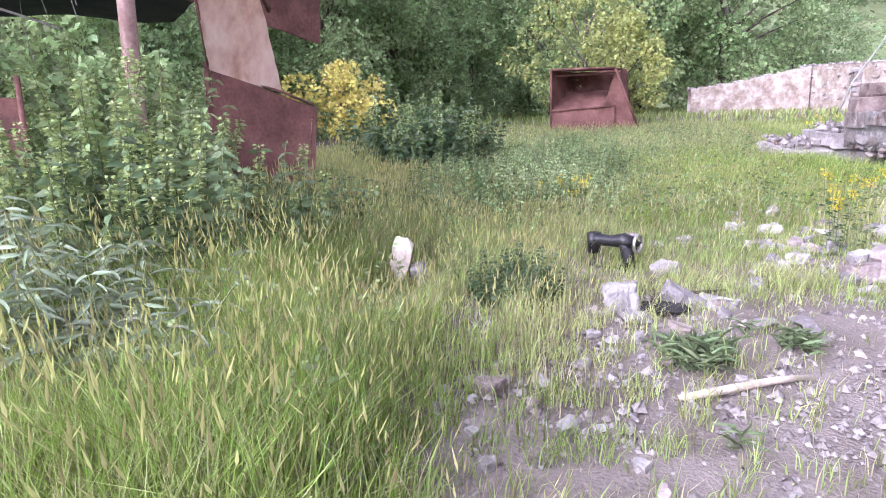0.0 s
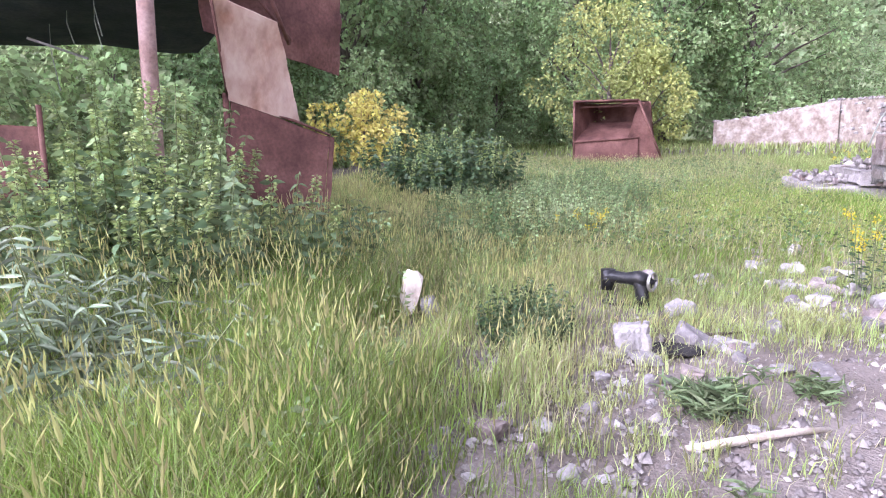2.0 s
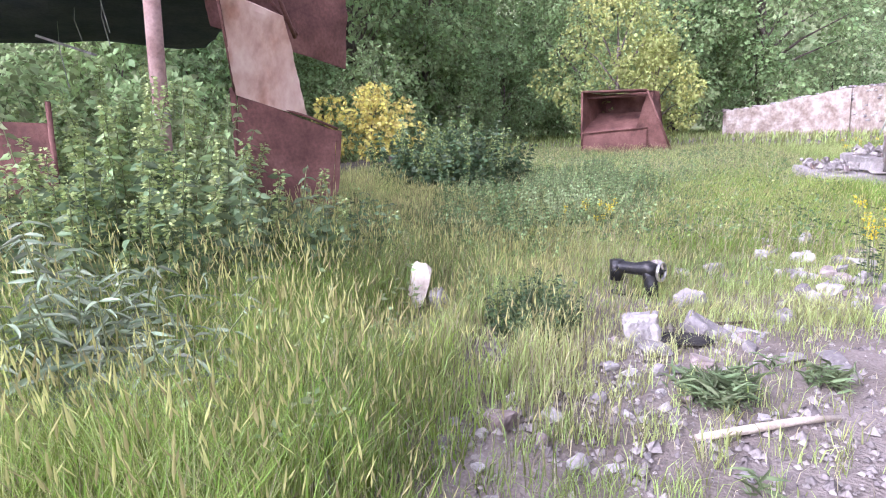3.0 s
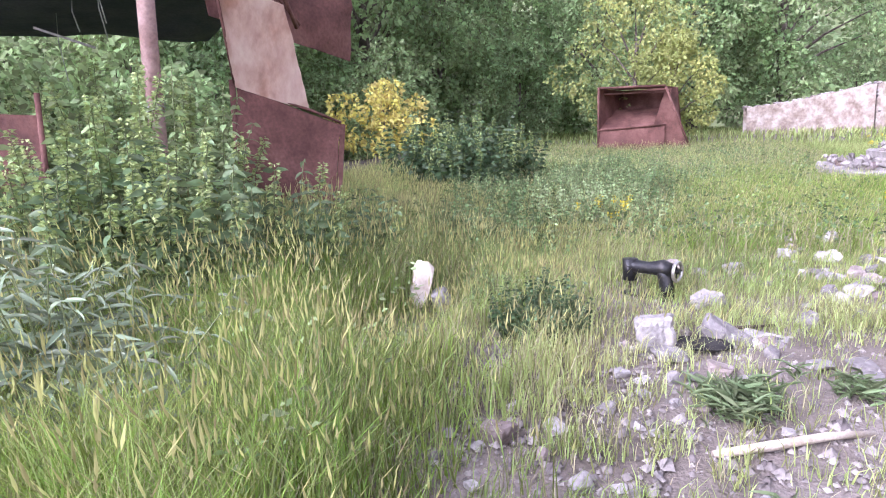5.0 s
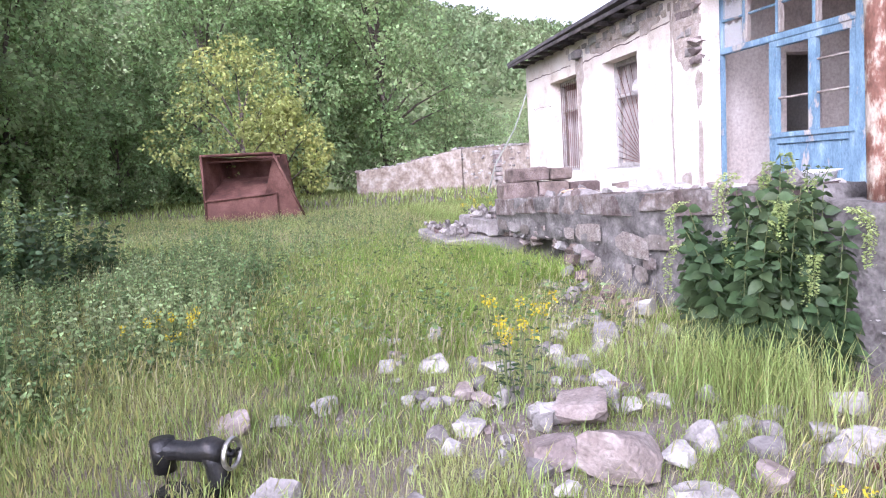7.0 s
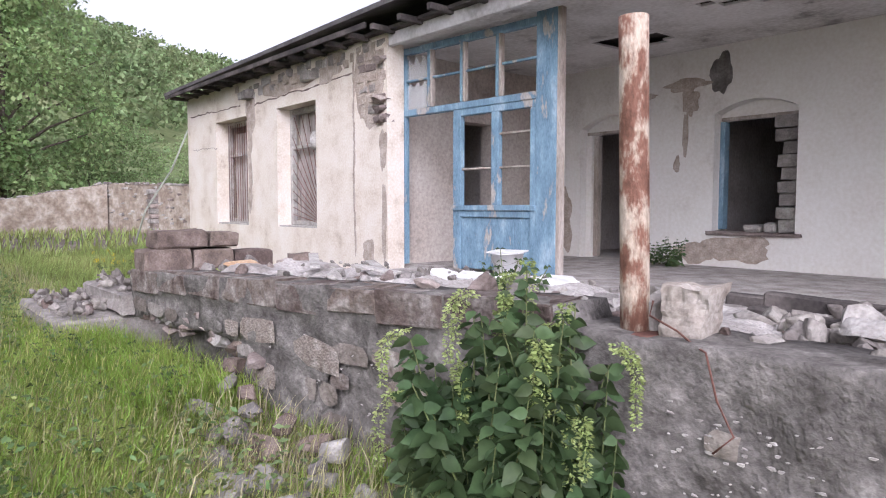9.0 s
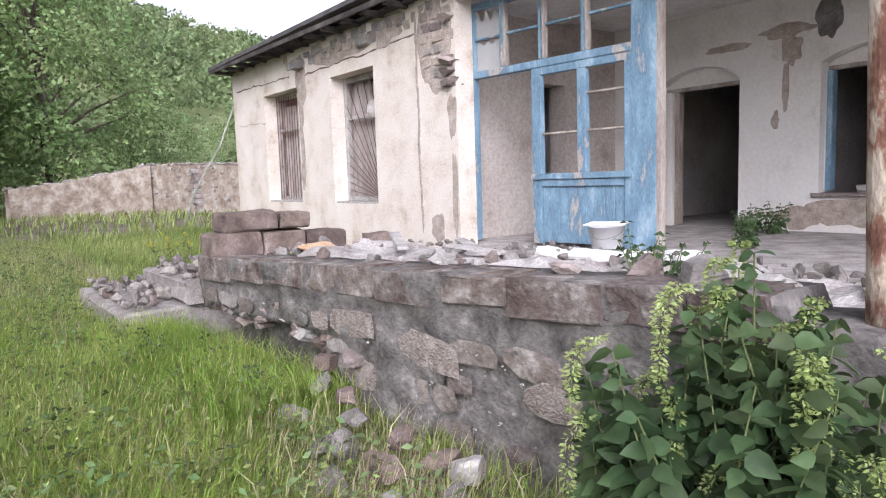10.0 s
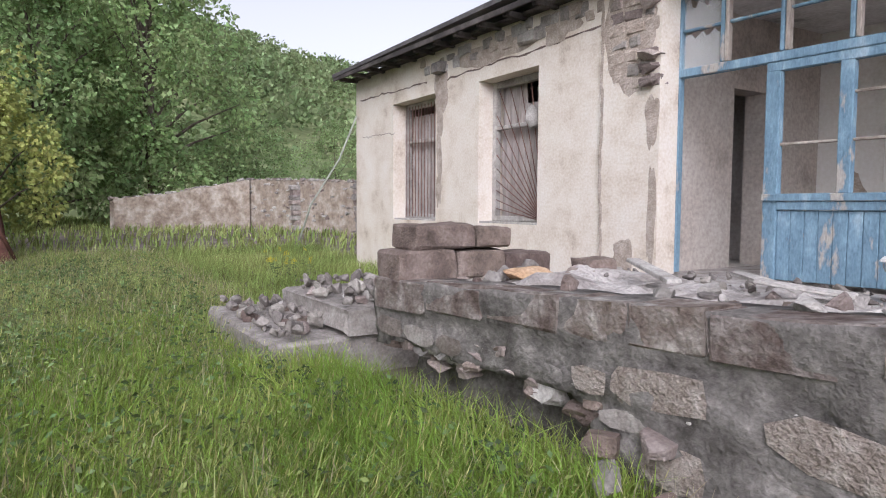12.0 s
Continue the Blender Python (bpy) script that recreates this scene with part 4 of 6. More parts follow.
def block(name, x0, x1, y0, y1, z0, z1, material, label, turn=0.0, category="block"):
    ob = boxed(name, ((x0 - x1) / 2, (x1 - x0) / 2, (y0 - y1) / 2, (y1 - y0) / 2, 0, z1 - z0), material, bevel=0.02, rough=0.012)
    bm = bmesh.new()
    bm.from_mesh(ob.data)
    bmesh.ops.subdivide_edges(bm, edges=list(bm.edges), cuts=3, use_grid_fill=True)
    for v in bm.verts:
        v.co += Vector((1, 1, 1)) * 0.012 * noise.noise(v.co * 8 + Vector((x0, y0, z0)))
    bm.to_mesh(ob.data)
    bm.free()
    ob.location = ((x0 + x1) / 2, (y0 + y1) / 2, z0)
    ob.rotation_euler = (0, 0, turn)
    return tagged(ob, label, category, "tuff blocks on the terrace corner")


TB = "brown tuff building block stacked on the terrace corner"
for y0, y1, z0, z1 in ((-3.60, -3.12, 0.77, 1.00), (-3.10, -2.66, 0.77, 0.99), (-2.64, -2.20, 0.72, 0.96), (-3.48, -2.95, 1.005, 1.19), (-2.93, -2.62, 1.005, 1.17)):
    block("tuff_block", 0.36 + random.uniform(0, 0.04), 0.80, y0, y1, z0, z1, M_TUFF, TB, random.uniform(-0.04, 0.04))
block("tuff_block", 0.95, 1.3, -2.15, -1.9, 0.70, 0.92, M_TUFF, TB, -0.3)
stump = rock(1.18, -2.72, 0.40, "pink", z=0.76, h=0.24, d=0.55, turn=0.1, name="sandstone_lump", sink=0.1)
stump.data = stump.data.copy()
stump.data.materials[0] = node_mat("orange_sandstone", [(0.34, 0.20, 0.11), (0.50, 0.33, 0.20), (0.62, 0.46, 0.32)], 5, 40, 0.9, 0.5)
tagged(stump, "orange sandstone lump on the terrace edge", "stone")
for (x, y, z, a, ln) in ((2.0, -2.35, 0.90, -0.5, 0.75), (2.6, -2.0, 0.86, -0.35, 0.6), (3.0, -2.3, 0.88, 0.3, 0.5)):
    pl = boxed("plank", (-ln / 2, ln / 2, -0.05, 0.05, 0, 0.025), M_CHALK, bevel=0.006, rough=0.004)
    pl.location, pl.rotation_euler = (x, y, z), (0.05, 0.10, a)
    tagged(pl, "whitewashed plank lying on rubble", "plank", "planks on the terrace")
for (x, y, z, sx, sy, sz, a) in ((3.62, -1.60, 0.80, 0.42, 0.22, 0.06, 0.5), (4.0, -1.40, 0.79, 0.5, 0.2, 0.05, 0.3), (3.3, -1.75, 0.78, 0.22, 0.2, 0.09, 0.2), (4.4, -1.5, 0.80, 0.3, 0.18, 0.05, -0.4), (3.85, -1.75, 0.79, 0.2, 0.14, 0.06, 1.1), (4.15, -1.15, 0.78, 0.34, 0.26, 0.05, 0.9)):
    fb = block("white_slab", -sx / 2, sx / 2, -sy / 2, sy / 2, 0, sz, M_WHITE, "")
    fb.location, fb.rotation_euler = (x, y, z), (0.03, 0.05, a)
    tagged(fb, "dirty white foam slab on rubble", "slab", "white slabs on the terrace")
for (x, y, z, w, k) in ((5.52, -2.75, 0.84, 0.3, "chalk"), (5.3, -2.9, 0.92, 0.26, "grey"), (5.0, -2.9, 0.92, 0.24, "pink"), (5.65, -2.95, 0.82, 0.2, "grey"), (6.75, -2.0, 0.84, 0.26, "chalk"), (7.1, -1.9, 0.84, 0.3, "grey"), (6.9, -2.4, 0.86, 0.22, "chalk")):
    rock(x, y, w, k, z=z, name="rubble_stone", group="rubble on the terrace", sink=0.05)


def bucket():
    b = empty("bucket", pose(2.66, -0.24, FLOOR + 0.10, 3, 0, 20) @ Matrix.Diagonal((1.2, 1.2, 0.82, 1)))
    tagged(b, "white plastic bucket standing on terrace rubble", "bucket")
    bm = bmesh.new()
    prof = [(0.12, 0.0), (0.125, 0.005), (0.15, 0.27), (0.158, 0.272), (0.158, 0.285), (0.145, 0.285), (0.118, 0.012)]
    rings = [[bm.verts.new((r * math.cos(a * math.pi / 14), r * math.sin(a * math.pi / 14), z)) for a in range(28)] for r, z in prof]
    for p, q in zip(rings, rings[1:]):
        for k in range(28):
            f = bm.faces.new((p[k], p[(k + 1) % 28], q[(k + 1) % 28], q[k]))
            f.smooth = True
    bm.faces.new(rings[-1])
    bm.faces.new(list(reversed(rings[0])))
    part("bucket_body", bm, M_PLASTIC, b)
    lid = bmesh.new()
    box(lid, -0.17, 0.17, -0.13, 0.13, 0.287, 0.305)
    bmesh.ops.bevel(lid, geom=list(lid.edges), offset=0.008, segments=2, affect="EDGES")
    part("lid", lid, M_WHITE, b, "loose pale lid")
    hd = bmesh.new()
    tube(hd, [(0.158 * math.cos(a), 0.02 + 0.158 * math.sin(a) * 1.02, 0.25 - 0.12 * abs(math.sin(a))) for a in np.linspace(math.pi, 2 * math.pi, 13)], 0.004, 6)
    part("handle", hd, M_STEEL, b)


bucket()


def pipe_post():
    p = empty("post", pose(6.05, -2.88, 0.84, 0.8, -1.0, 0))
    tagged(p, "rusty steel pipe post with flaking cream paint on the terrace edge", "post")
    bm = bmesh.new()
    tube(bm, [(0, 0, z) for z in np.linspace(0, 1.52, 8)], 0.071, 28)
    part("pipe", bm, M_POST, p)
    bm = bmesh.new()
    box(bm, -0.16, 0.16, -0.14, 0.14, -0.02, 0.012)
    bmesh.ops.bevel(bm, geom=list(bm.edges), offset=0.006, segments=1, affect="EDGES")
    part("base_plate", bm, M_RUST, p)


pipe_post()


M_PIER = node_mat("cream_rendered_masonry", [(0.26, 0.215, 0.18), (0.38, 0.335, 0.29), (0.50, 0.455, 0.41)], 5, 40, 0.95, 0.35)


def broken_slab():
    """Leaning piece of rendered masonry beside the post, with a bent rod."""
    s = empty("masonry_fragment", pose(6.30, -2.82, 0.80, 0, 1, 8))
    tagged(s, "broken rendered masonry pier fragment standing on the wall", "masonry")
    bm = bmesh.new()
    box(bm, -0.11, 0.11, -0.12, 0.12, 0, 0.29)
    bmesh.ops.subdivide_edges(bm, edges=list(bm.edges), cuts=11, use_grid_fill=True)
    for v in bm.verts:
        t = v.co.z / 0.29
        v.co.x = v.co.x * (0.92 + 0.08 * t) + 0.02 * t
        v.co += Vector((0.018, 0.018, 0.012)) * noise.noise(v.co * 6) + Vector((0.012, 0.02, 0.02 * (t > 0.95))) * noise.noise(v.co * 19)
    part("pier", bm, M_PIER, s)
    boxed("block", (-0.25, -0.13, -0.02, 0.16, 0.0, 0.22), M_STONE, s, "grey stone core of the pier", bevel=0.03, rough=0.02)
    bm = bmesh.new()
    tube(bm, [(-0.11, -0.16, 0.22), (-0.12, -0.17, 0.15), (0.02, -0.19, 0.10), (0.10, -0.20, 0.05), (0.19, -0.31, 0.05), (0.27, -0.39, -0.12), (0.35, -0.42, -0.24), (0.27, -0.41, -0.33)], 0.005, 6)
    part("iron_rod", bm, M_RUST, s, "bent rusty iron rod")


broken_slab()
for (x, y, z, ln, a) in ((6.95, -1.5, 0.80, 1.7, 0.05), (6.75, -1.95, 0.76, 1.2, -0.15), (6.4, -1.1, 0.74, 1.4, 0.25)):
    bm = bmesh.new()
    box(bm, -ln / 2, ln / 2, -0.06, 0.06, 0, 0.10)
    bmesh.ops.bevel(bm, geom=list(bm.edges), offset=0.012, segments=1, affect="EDGES")
    b = part("beam", bm, M_DARKWOOD)
    b.location, b.rotation_euler = (x, y, z), (0, 0.04, a)
    tagged(b, "charred fallen roof beam on rubble", "beam", "fallen beams on the terrace")

# low concrete step with rubble beyond the corner
st = empty("step")
tagged(st, "broken concrete entrance step covered with rubble", "step")
boxed("slab", (-2.5, -0.25, -4.25, -2.4, -0.3, 0.20), M_PIERSTONE, st, bevel=0.03, rough=0.03)
boxed("slab", (-1.9, -0.2, -3.6, -2.2, 0.20, 0.44), M_PIERSTONE, st, bevel=0.03, rough=0.03)
boxed("edge_slab", (-1.1, -0.1, -3.2, -2.4, 0.445, 0.53), M_CHALK, st, bevel=0.01, rough=0.01)
for i in range(40):
    x, y = random.uniform(-2.4, -0.3), random.uniform(-4.1, -2.5)
    rock(x, y, random.uniform(0.09, 0.26), random.choice(("grey", "tuff", "pink", "chalk")), z=0.20 if not (x > -1.85 and y > -3.55) else 0.45, name="rubble_stone", group="rubble on the step", sink=0.2)


rock_pile("rubble", [(x, y, (0.45 if x > -1.85 and y > -3.55 else 0.21) + random.uniform(0, 0.10), random.uniform(0.05, 0.18)) for x, y in ((random.uniform(-2.4, -0.3), random.uniform(-4.15, -2.45)) for _ in range(200))], M_RUBBLE, "crumbled stone rubble covering the entrance step")


# ---- sewing machine head ----
def sewing_machine():
    s = empty("sewing_machine", pose(6.34, -7.0, gz(6.3, -7.0) - 0.01, 0, 0, 62) @ Matrix.Scale(0.92, 4))
    tagged(s, "old black cast-iron sewing machine head in the grass", "sewing machine")
    bm = bmesh.new()
    box(bm, -0.22, 0.22, -0.09, 0.09, 0.0, 0.025)
    bmesh.ops.bevel(bm, geom=list(bm.edges), offset=0.01, segments=2, affect="EDGES")
    part("bed", bm, M_IRON, s)
    bm = bmesh.new()
    tube(bm, [(0.15, 0, 0.02), (0.15, 0, 0.10), (0.14, 0, 0.19), (0.12, 0, 0.235)], [0.07, 0.055, 0.058, 0.06], 14)
    part("pillar", bm, M_IRON, s)
    bm = bmesh.new()
    tube(bm, [(0.19, 0, 0.235), (0.12, 0, 0.25), (0.0, 0, 0.235), (-0.12, 0, 0.235), (-0.17, 0, 0.24)], [0.055, 0.066, 0.048, 0.052, 0.06], 14)
    part("arm", bm, M_IRON, s)
    bm = bmesh.new()
    tube(bm, [(-0.165, 0, 0.29), (-0.165, 0, 0.12)], [0.062, 0.055], 12)
    tube(bm, [(-0.165, 0, 0.14), (-0.165, 0, 0.05)], 0.008, 8)
    part("needle_head", bm, M_IRON, s)
    bm = bmesh.new()
    n = 28
    for k in range(n):
        a, b = 2 * math.pi * k / n, 2 * math.pi * (k + 1) / n
        q = []
        for ang in (a, b):
            ring = []
            for m in range(6):
                t = 2 * math.pi * m / 6
                r = 0.072 + 0.012 * math.cos(t)
                ring.append(Vector((0.235 + 0.014 * math.sin(t), r * math.cos(ang), 0.235 + r * math.sin(ang))))
            q.append(ring)
        for m in range(6):
            bm.faces.new([bm.verts.new(p) for p in (q[0][m], q[1][m], q[1][(m + 1) % 6], q[0][(m + 1) % 6])])
    bmesh.ops.remove_doubles(bm, verts=list(bm.verts), dist=0.0005)
    wheel = part("handwheel", bm, M_STEEL, s, "bright-rimmed handwheel")
    bm = bmesh.new()
    tube(bm, [(0.18, 0, 0.235), (0.25, 0, 0.235)], 0.02, 10)
    for k in range(3):
        a = 2 * math.pi * k / 3
        tube(bm, [(0.235, 0.015 * math.cos(a), 0.235 + 0.015 * math.sin(a)), (0.235, 0.068 * math.cos(a), 0.235 + 0.068 * math.sin(a))], 0.008, 6)
    part("hub", bm, M_IRON, wheel)


sewing_machine()


def stick(pts, r, label, name="stick", material=None):
    bm = bmesh.new()
    n = len(pts)
    tube(bm, pts, [r * (1 - 0.35 * abs(2 * i / (n - 1) - 0.8)) for i in range(n)], 8)
    for v in bm.verts:
        v.co += Vector((0, 0, 1)) * 0.006 * noise.noise(v.co * 14)
    return tagged(part(name, bm, material or M_STICK), label, "stick")


stick([(8.70, -6.72, gz(8.7, -6.7) + 0.02), (8.60, -6.52, gz(8.6, -6.52) + 0.03), (8.46, -6.28, gz(8.5, -6.3) + 0.035), (8.37, -6.10, gz(8.4, -6.1) + 0.03)], 0.021, "pale barkless stick lying on gravel")
stick([(7.3, -6.75, gz(7.2, -6.7) + 0.03), (7.14, -6.5, gz(7.1, -6.5) + 0.03), (7.0, -6.25, gz(7.0, -6.3) + 0.02)], 0.012, "thin dark twig lying on gravel", "twig", M_BARK)
disc = bmesh.new()
bmesh.ops.create_cone(disc, cap_ends=True, segments=36, radius1=0.15, radius2=0.14, depth=0.025)
bmesh.ops.bevel(disc, geom=[e for e in disc.edges if len(e.link_faces) == 2], offset=0.004, segments=1, affect="EDGES")
dd = part("disc", disc, M_STONE)
dd.location, dd.rotation_euler = (7.20, -4.92, gz(7.2, -4.9) + 0.03), (0.06, 0.05, 0)
tagged(dd, "flat grey round lid lying on gravel", "lid")
rust_lump = rock(7.25, -4.0, 0.34, "tuff", h=0.12, name="rusty_lump")
rust_lump.data = rust_lump.data.copy()
rust_lump.data.materials[0] = M_RUST
tagged(rust_lump, "rusty crumpled iron scrap at the wall foot", "scrap")

# ---- rusted iron canopy and chute ----
def canopy():
    c = empty("iron_canopy")
    tagged(c, "derelict rusted iron canopy with a torn hanging chute sheet", "canopy")
    # dark bluish roof underside
    sheet("roof_sheet", ((9.9, -12.2, 2.75), (6.0, -9.95, 2.45), (4.62, -11.83, 2.13), (6.6, -14.9, 2.13)), M_RUSTDARK, c, "dark bluish canopy roof", n=14, dent=0.06)
    sheet("roof_sheet", ((6.30, -10.55, 2.02), (4.98, -9.91, 1.72), (5.06, -9.82, 2.75), (6.4, -10.6, 2.9)), M_RUST, c, "rusty bent roof plate", n=10, dent=0.06, seed=3)
    # hanging chute
    sheet("chute_sheet", ((6.15, -10.48, 1.44), (5.68, -10.02, 1.22), (6.12, -9.96, 2.08), (6.62, -10.28, 2.25)), M_RUSTPALE, c, "pale rusted chute sheet", n=16, dent=0.05, seed=5)
    sheet("chute_sheet", ((6.42, -10.33, 0.60), (5.70, -9.82, 0.28), (5.47, -9.82, 1.10), (6.13, -10.48, 1.43)), M_RUST, c, "dark rusted chute mouth", n=14, dent=0.05, seed=8)
    sheet("chute_sheet", ((5.70, -9.82, 0.28), (5.63, -9.78, 0.40), (5.41, -9.80, 1.09), (5.47, -9.82, 1.10)), M_RUST, c, n=6, dent=0.02, seed=9)
    for pts, r in (([(6.16, -10.50, 0.1), (6.16, -10.50, 1.5)], 0.028), ([(6.60, -10.28, 2.23), (6.15, -10.48, 1.45)], 0.013), ([(6.15, -10.48, 1.45), (5.68, -10.02, 1.23), (5.47, -9.82, 1.11)], 0.013), ([(6.2, -10.06, 2.5), (5.75, -10.06, 1.95)], 0.02), ([(6.0, -10.36, 2.5), (5.6, -10.11, 2.0)], 0.015)):
        bm = bmesh.new()
        tube(bm, pts, r, 8)
        part("rod", bm, M_RUST, c)
    bm = bmesh.new()
    tube(bm, [(7.06, -10.58, -0.15), (7.1, -10.53, 0.9), (7.16, -10.47, 1.6), (7.24, -10.38, 2.6)], 0.062, 20)
    part("pole", bm, M_PIPE, c, "mauve-grey steel pole")
    bm = bmesh.new()
    for z in (1.22, 1.25, 1.28):
        tube(bm, [(7.125 + 0.068 * math.cos(a), -10.50 + 0.068 * math.sin(a), z + 0.01 * math.sin(a * 2)) for a in np.linspace(0, 2 * math.pi, 15)], 0.005, 5)
    part("wire_tie", bm, M_CABLE, c)
    # plates standing in the weeds
    sheet("plate", ((8.15, -11.75, 0.45), (7.72, -10.98, 0.40), (7.68, -11.0, 1.20), (8.1, -11.8, 1.26)), M_RUST, c, "standing rusty iron plate", n=8, dent=0.03, seed=12)
    sheet("plate", ((8.5, -10.9, 0.15), (7.85, -10.45, 0.12), (7.55, -10.85, 0.38), (8.2, -11.5, 0.42)), M_RUST, c, n=8, dent=0.03, seed=13)
    bm = bmesh.new()
    tube(bm, [(7.72, -10.98, -0.2), (7.68, -11.0, 1.35)], 0.02, 8)
    part("rod", bm, M_RUST, c)
    return c


canopy()
lamp = bmesh.new()
box(lamp, -0.28, 0.28, -0.02, 0.02, -0.012, 0.012)
bmesh.ops.bevel(lamp, geom=list(lamp.edges), offset=0.006, segments=1, affect="EDGES")
lp = part("hanging_batten", lamp, M_CHALK)
lp.matrix_world = pose(6.15, -12.3, 1.98, 0, 20, 115)
tagged(lp, "broken white lamp batten hanging by wires", "lamp")
for (x, y, z0, z1) in ((6.25, -12.05, 2.0, 2.35), (6.02, -12.5, 1.6, 2.35), (6.4, -11.6, 1.9, 2.4), (6.5, -11.5, 2.0, 2.5)):
    bm = bmesh.new()
    tube(bm, [(x, y, z1), (x + 0.02, y, (z0 + z1) / 2), (x - 0.01, y + 0.03, z0)], 0.005, 5)
    tagged(part("wire", bm, M_CABLE), "loose wire hanging from the canopy", "wire", "hanging wires")


# ---- rusty hopper bin ----
def hopper():
    b = empty("hopper_bin")
    tagged(b, "large open rusty iron hopper standing in the grass", "bin")
    A, B = Vector((-9.55, -8.76, 0)), Vector((-9.55, -6.86, 0))
    g = 0.1
    dx = Vector((-1.9, 0.6, 0))

    def P(p, z):
        return (p.x, p.y, z)

    bk = dx
    sheet("side_plate", (P(B, g), P(B + bk, g), P(B + bk * 0.35 + Vector((0, 0.1, 0)), 2.02), P(B + bk * 0.33, 2.03)), M_RUST, b, n=8, dent=0.04, seed=2)
    sheet("side_plate", (P(A + bk, g), P(A, g), P(A, 2.05), P(A + bk, 2.05)), M_RUST, b, n=8, dent=0.04, seed=3)
    sheet("back_plate", (P(B + bk, g), P(A + bk, g), P(A + bk, 2.05), P(B + bk * 0.6, 2.05)), M_RUST, b, n=8, dent=0.05, seed=4)
    sheet("front_plate", (P(A, g), P(B, g), P(B, 0.95), P(A, 0.85)), M_RUST, b, n=8, dent=0.04, seed=5)
    sheet("inner_slope", (P(A, 0.85), P(B, 0.95), P(B + bk * 0.7, 1.45), P(A + bk * 0.7, 1.45)), M_RUST, b, n=8, dent=0.05, seed=6)
    sheet("top_plate", (P(A, 2.06), P(B + bk * 0.05, 2.04), P(B + bk * 0.5, 2.06), P(A + bk, 2.08)), M_RUST, b, n=8, dent=0.04, seed=7)
    sheet("wing_plate", (P(B + Vector((0, -0.55, 0)), g), P(B + Vector((-0.25, 0.72, 0)), g), P(B + Vector((-0.1, 0.02, 0)), 1.98), P(B + Vector((0, 0.0, 0)), 1.99)), M_RUST, b, "slanting rust-red wing plate", n=8, dent=0.03, seed=8)
    for p, q in ((P(A, 0.0), P(A, 2.08)), (P(A, 0.84), P(B, 0.95)), (P(A, 2.07), P(B, 2.06)), (P(B, 2.03), P(B + Vector((-0.3, 0.74, 0)), 0.2)), (P(A + bk * 0.2, 1.9), P(B + bk * 0.2, 1.92))):
        bm = bmesh.new()
        tube(bm, [p, q], 0.035, 6)
        part("edge_angle", bm, M_RUST, b)


hopper()


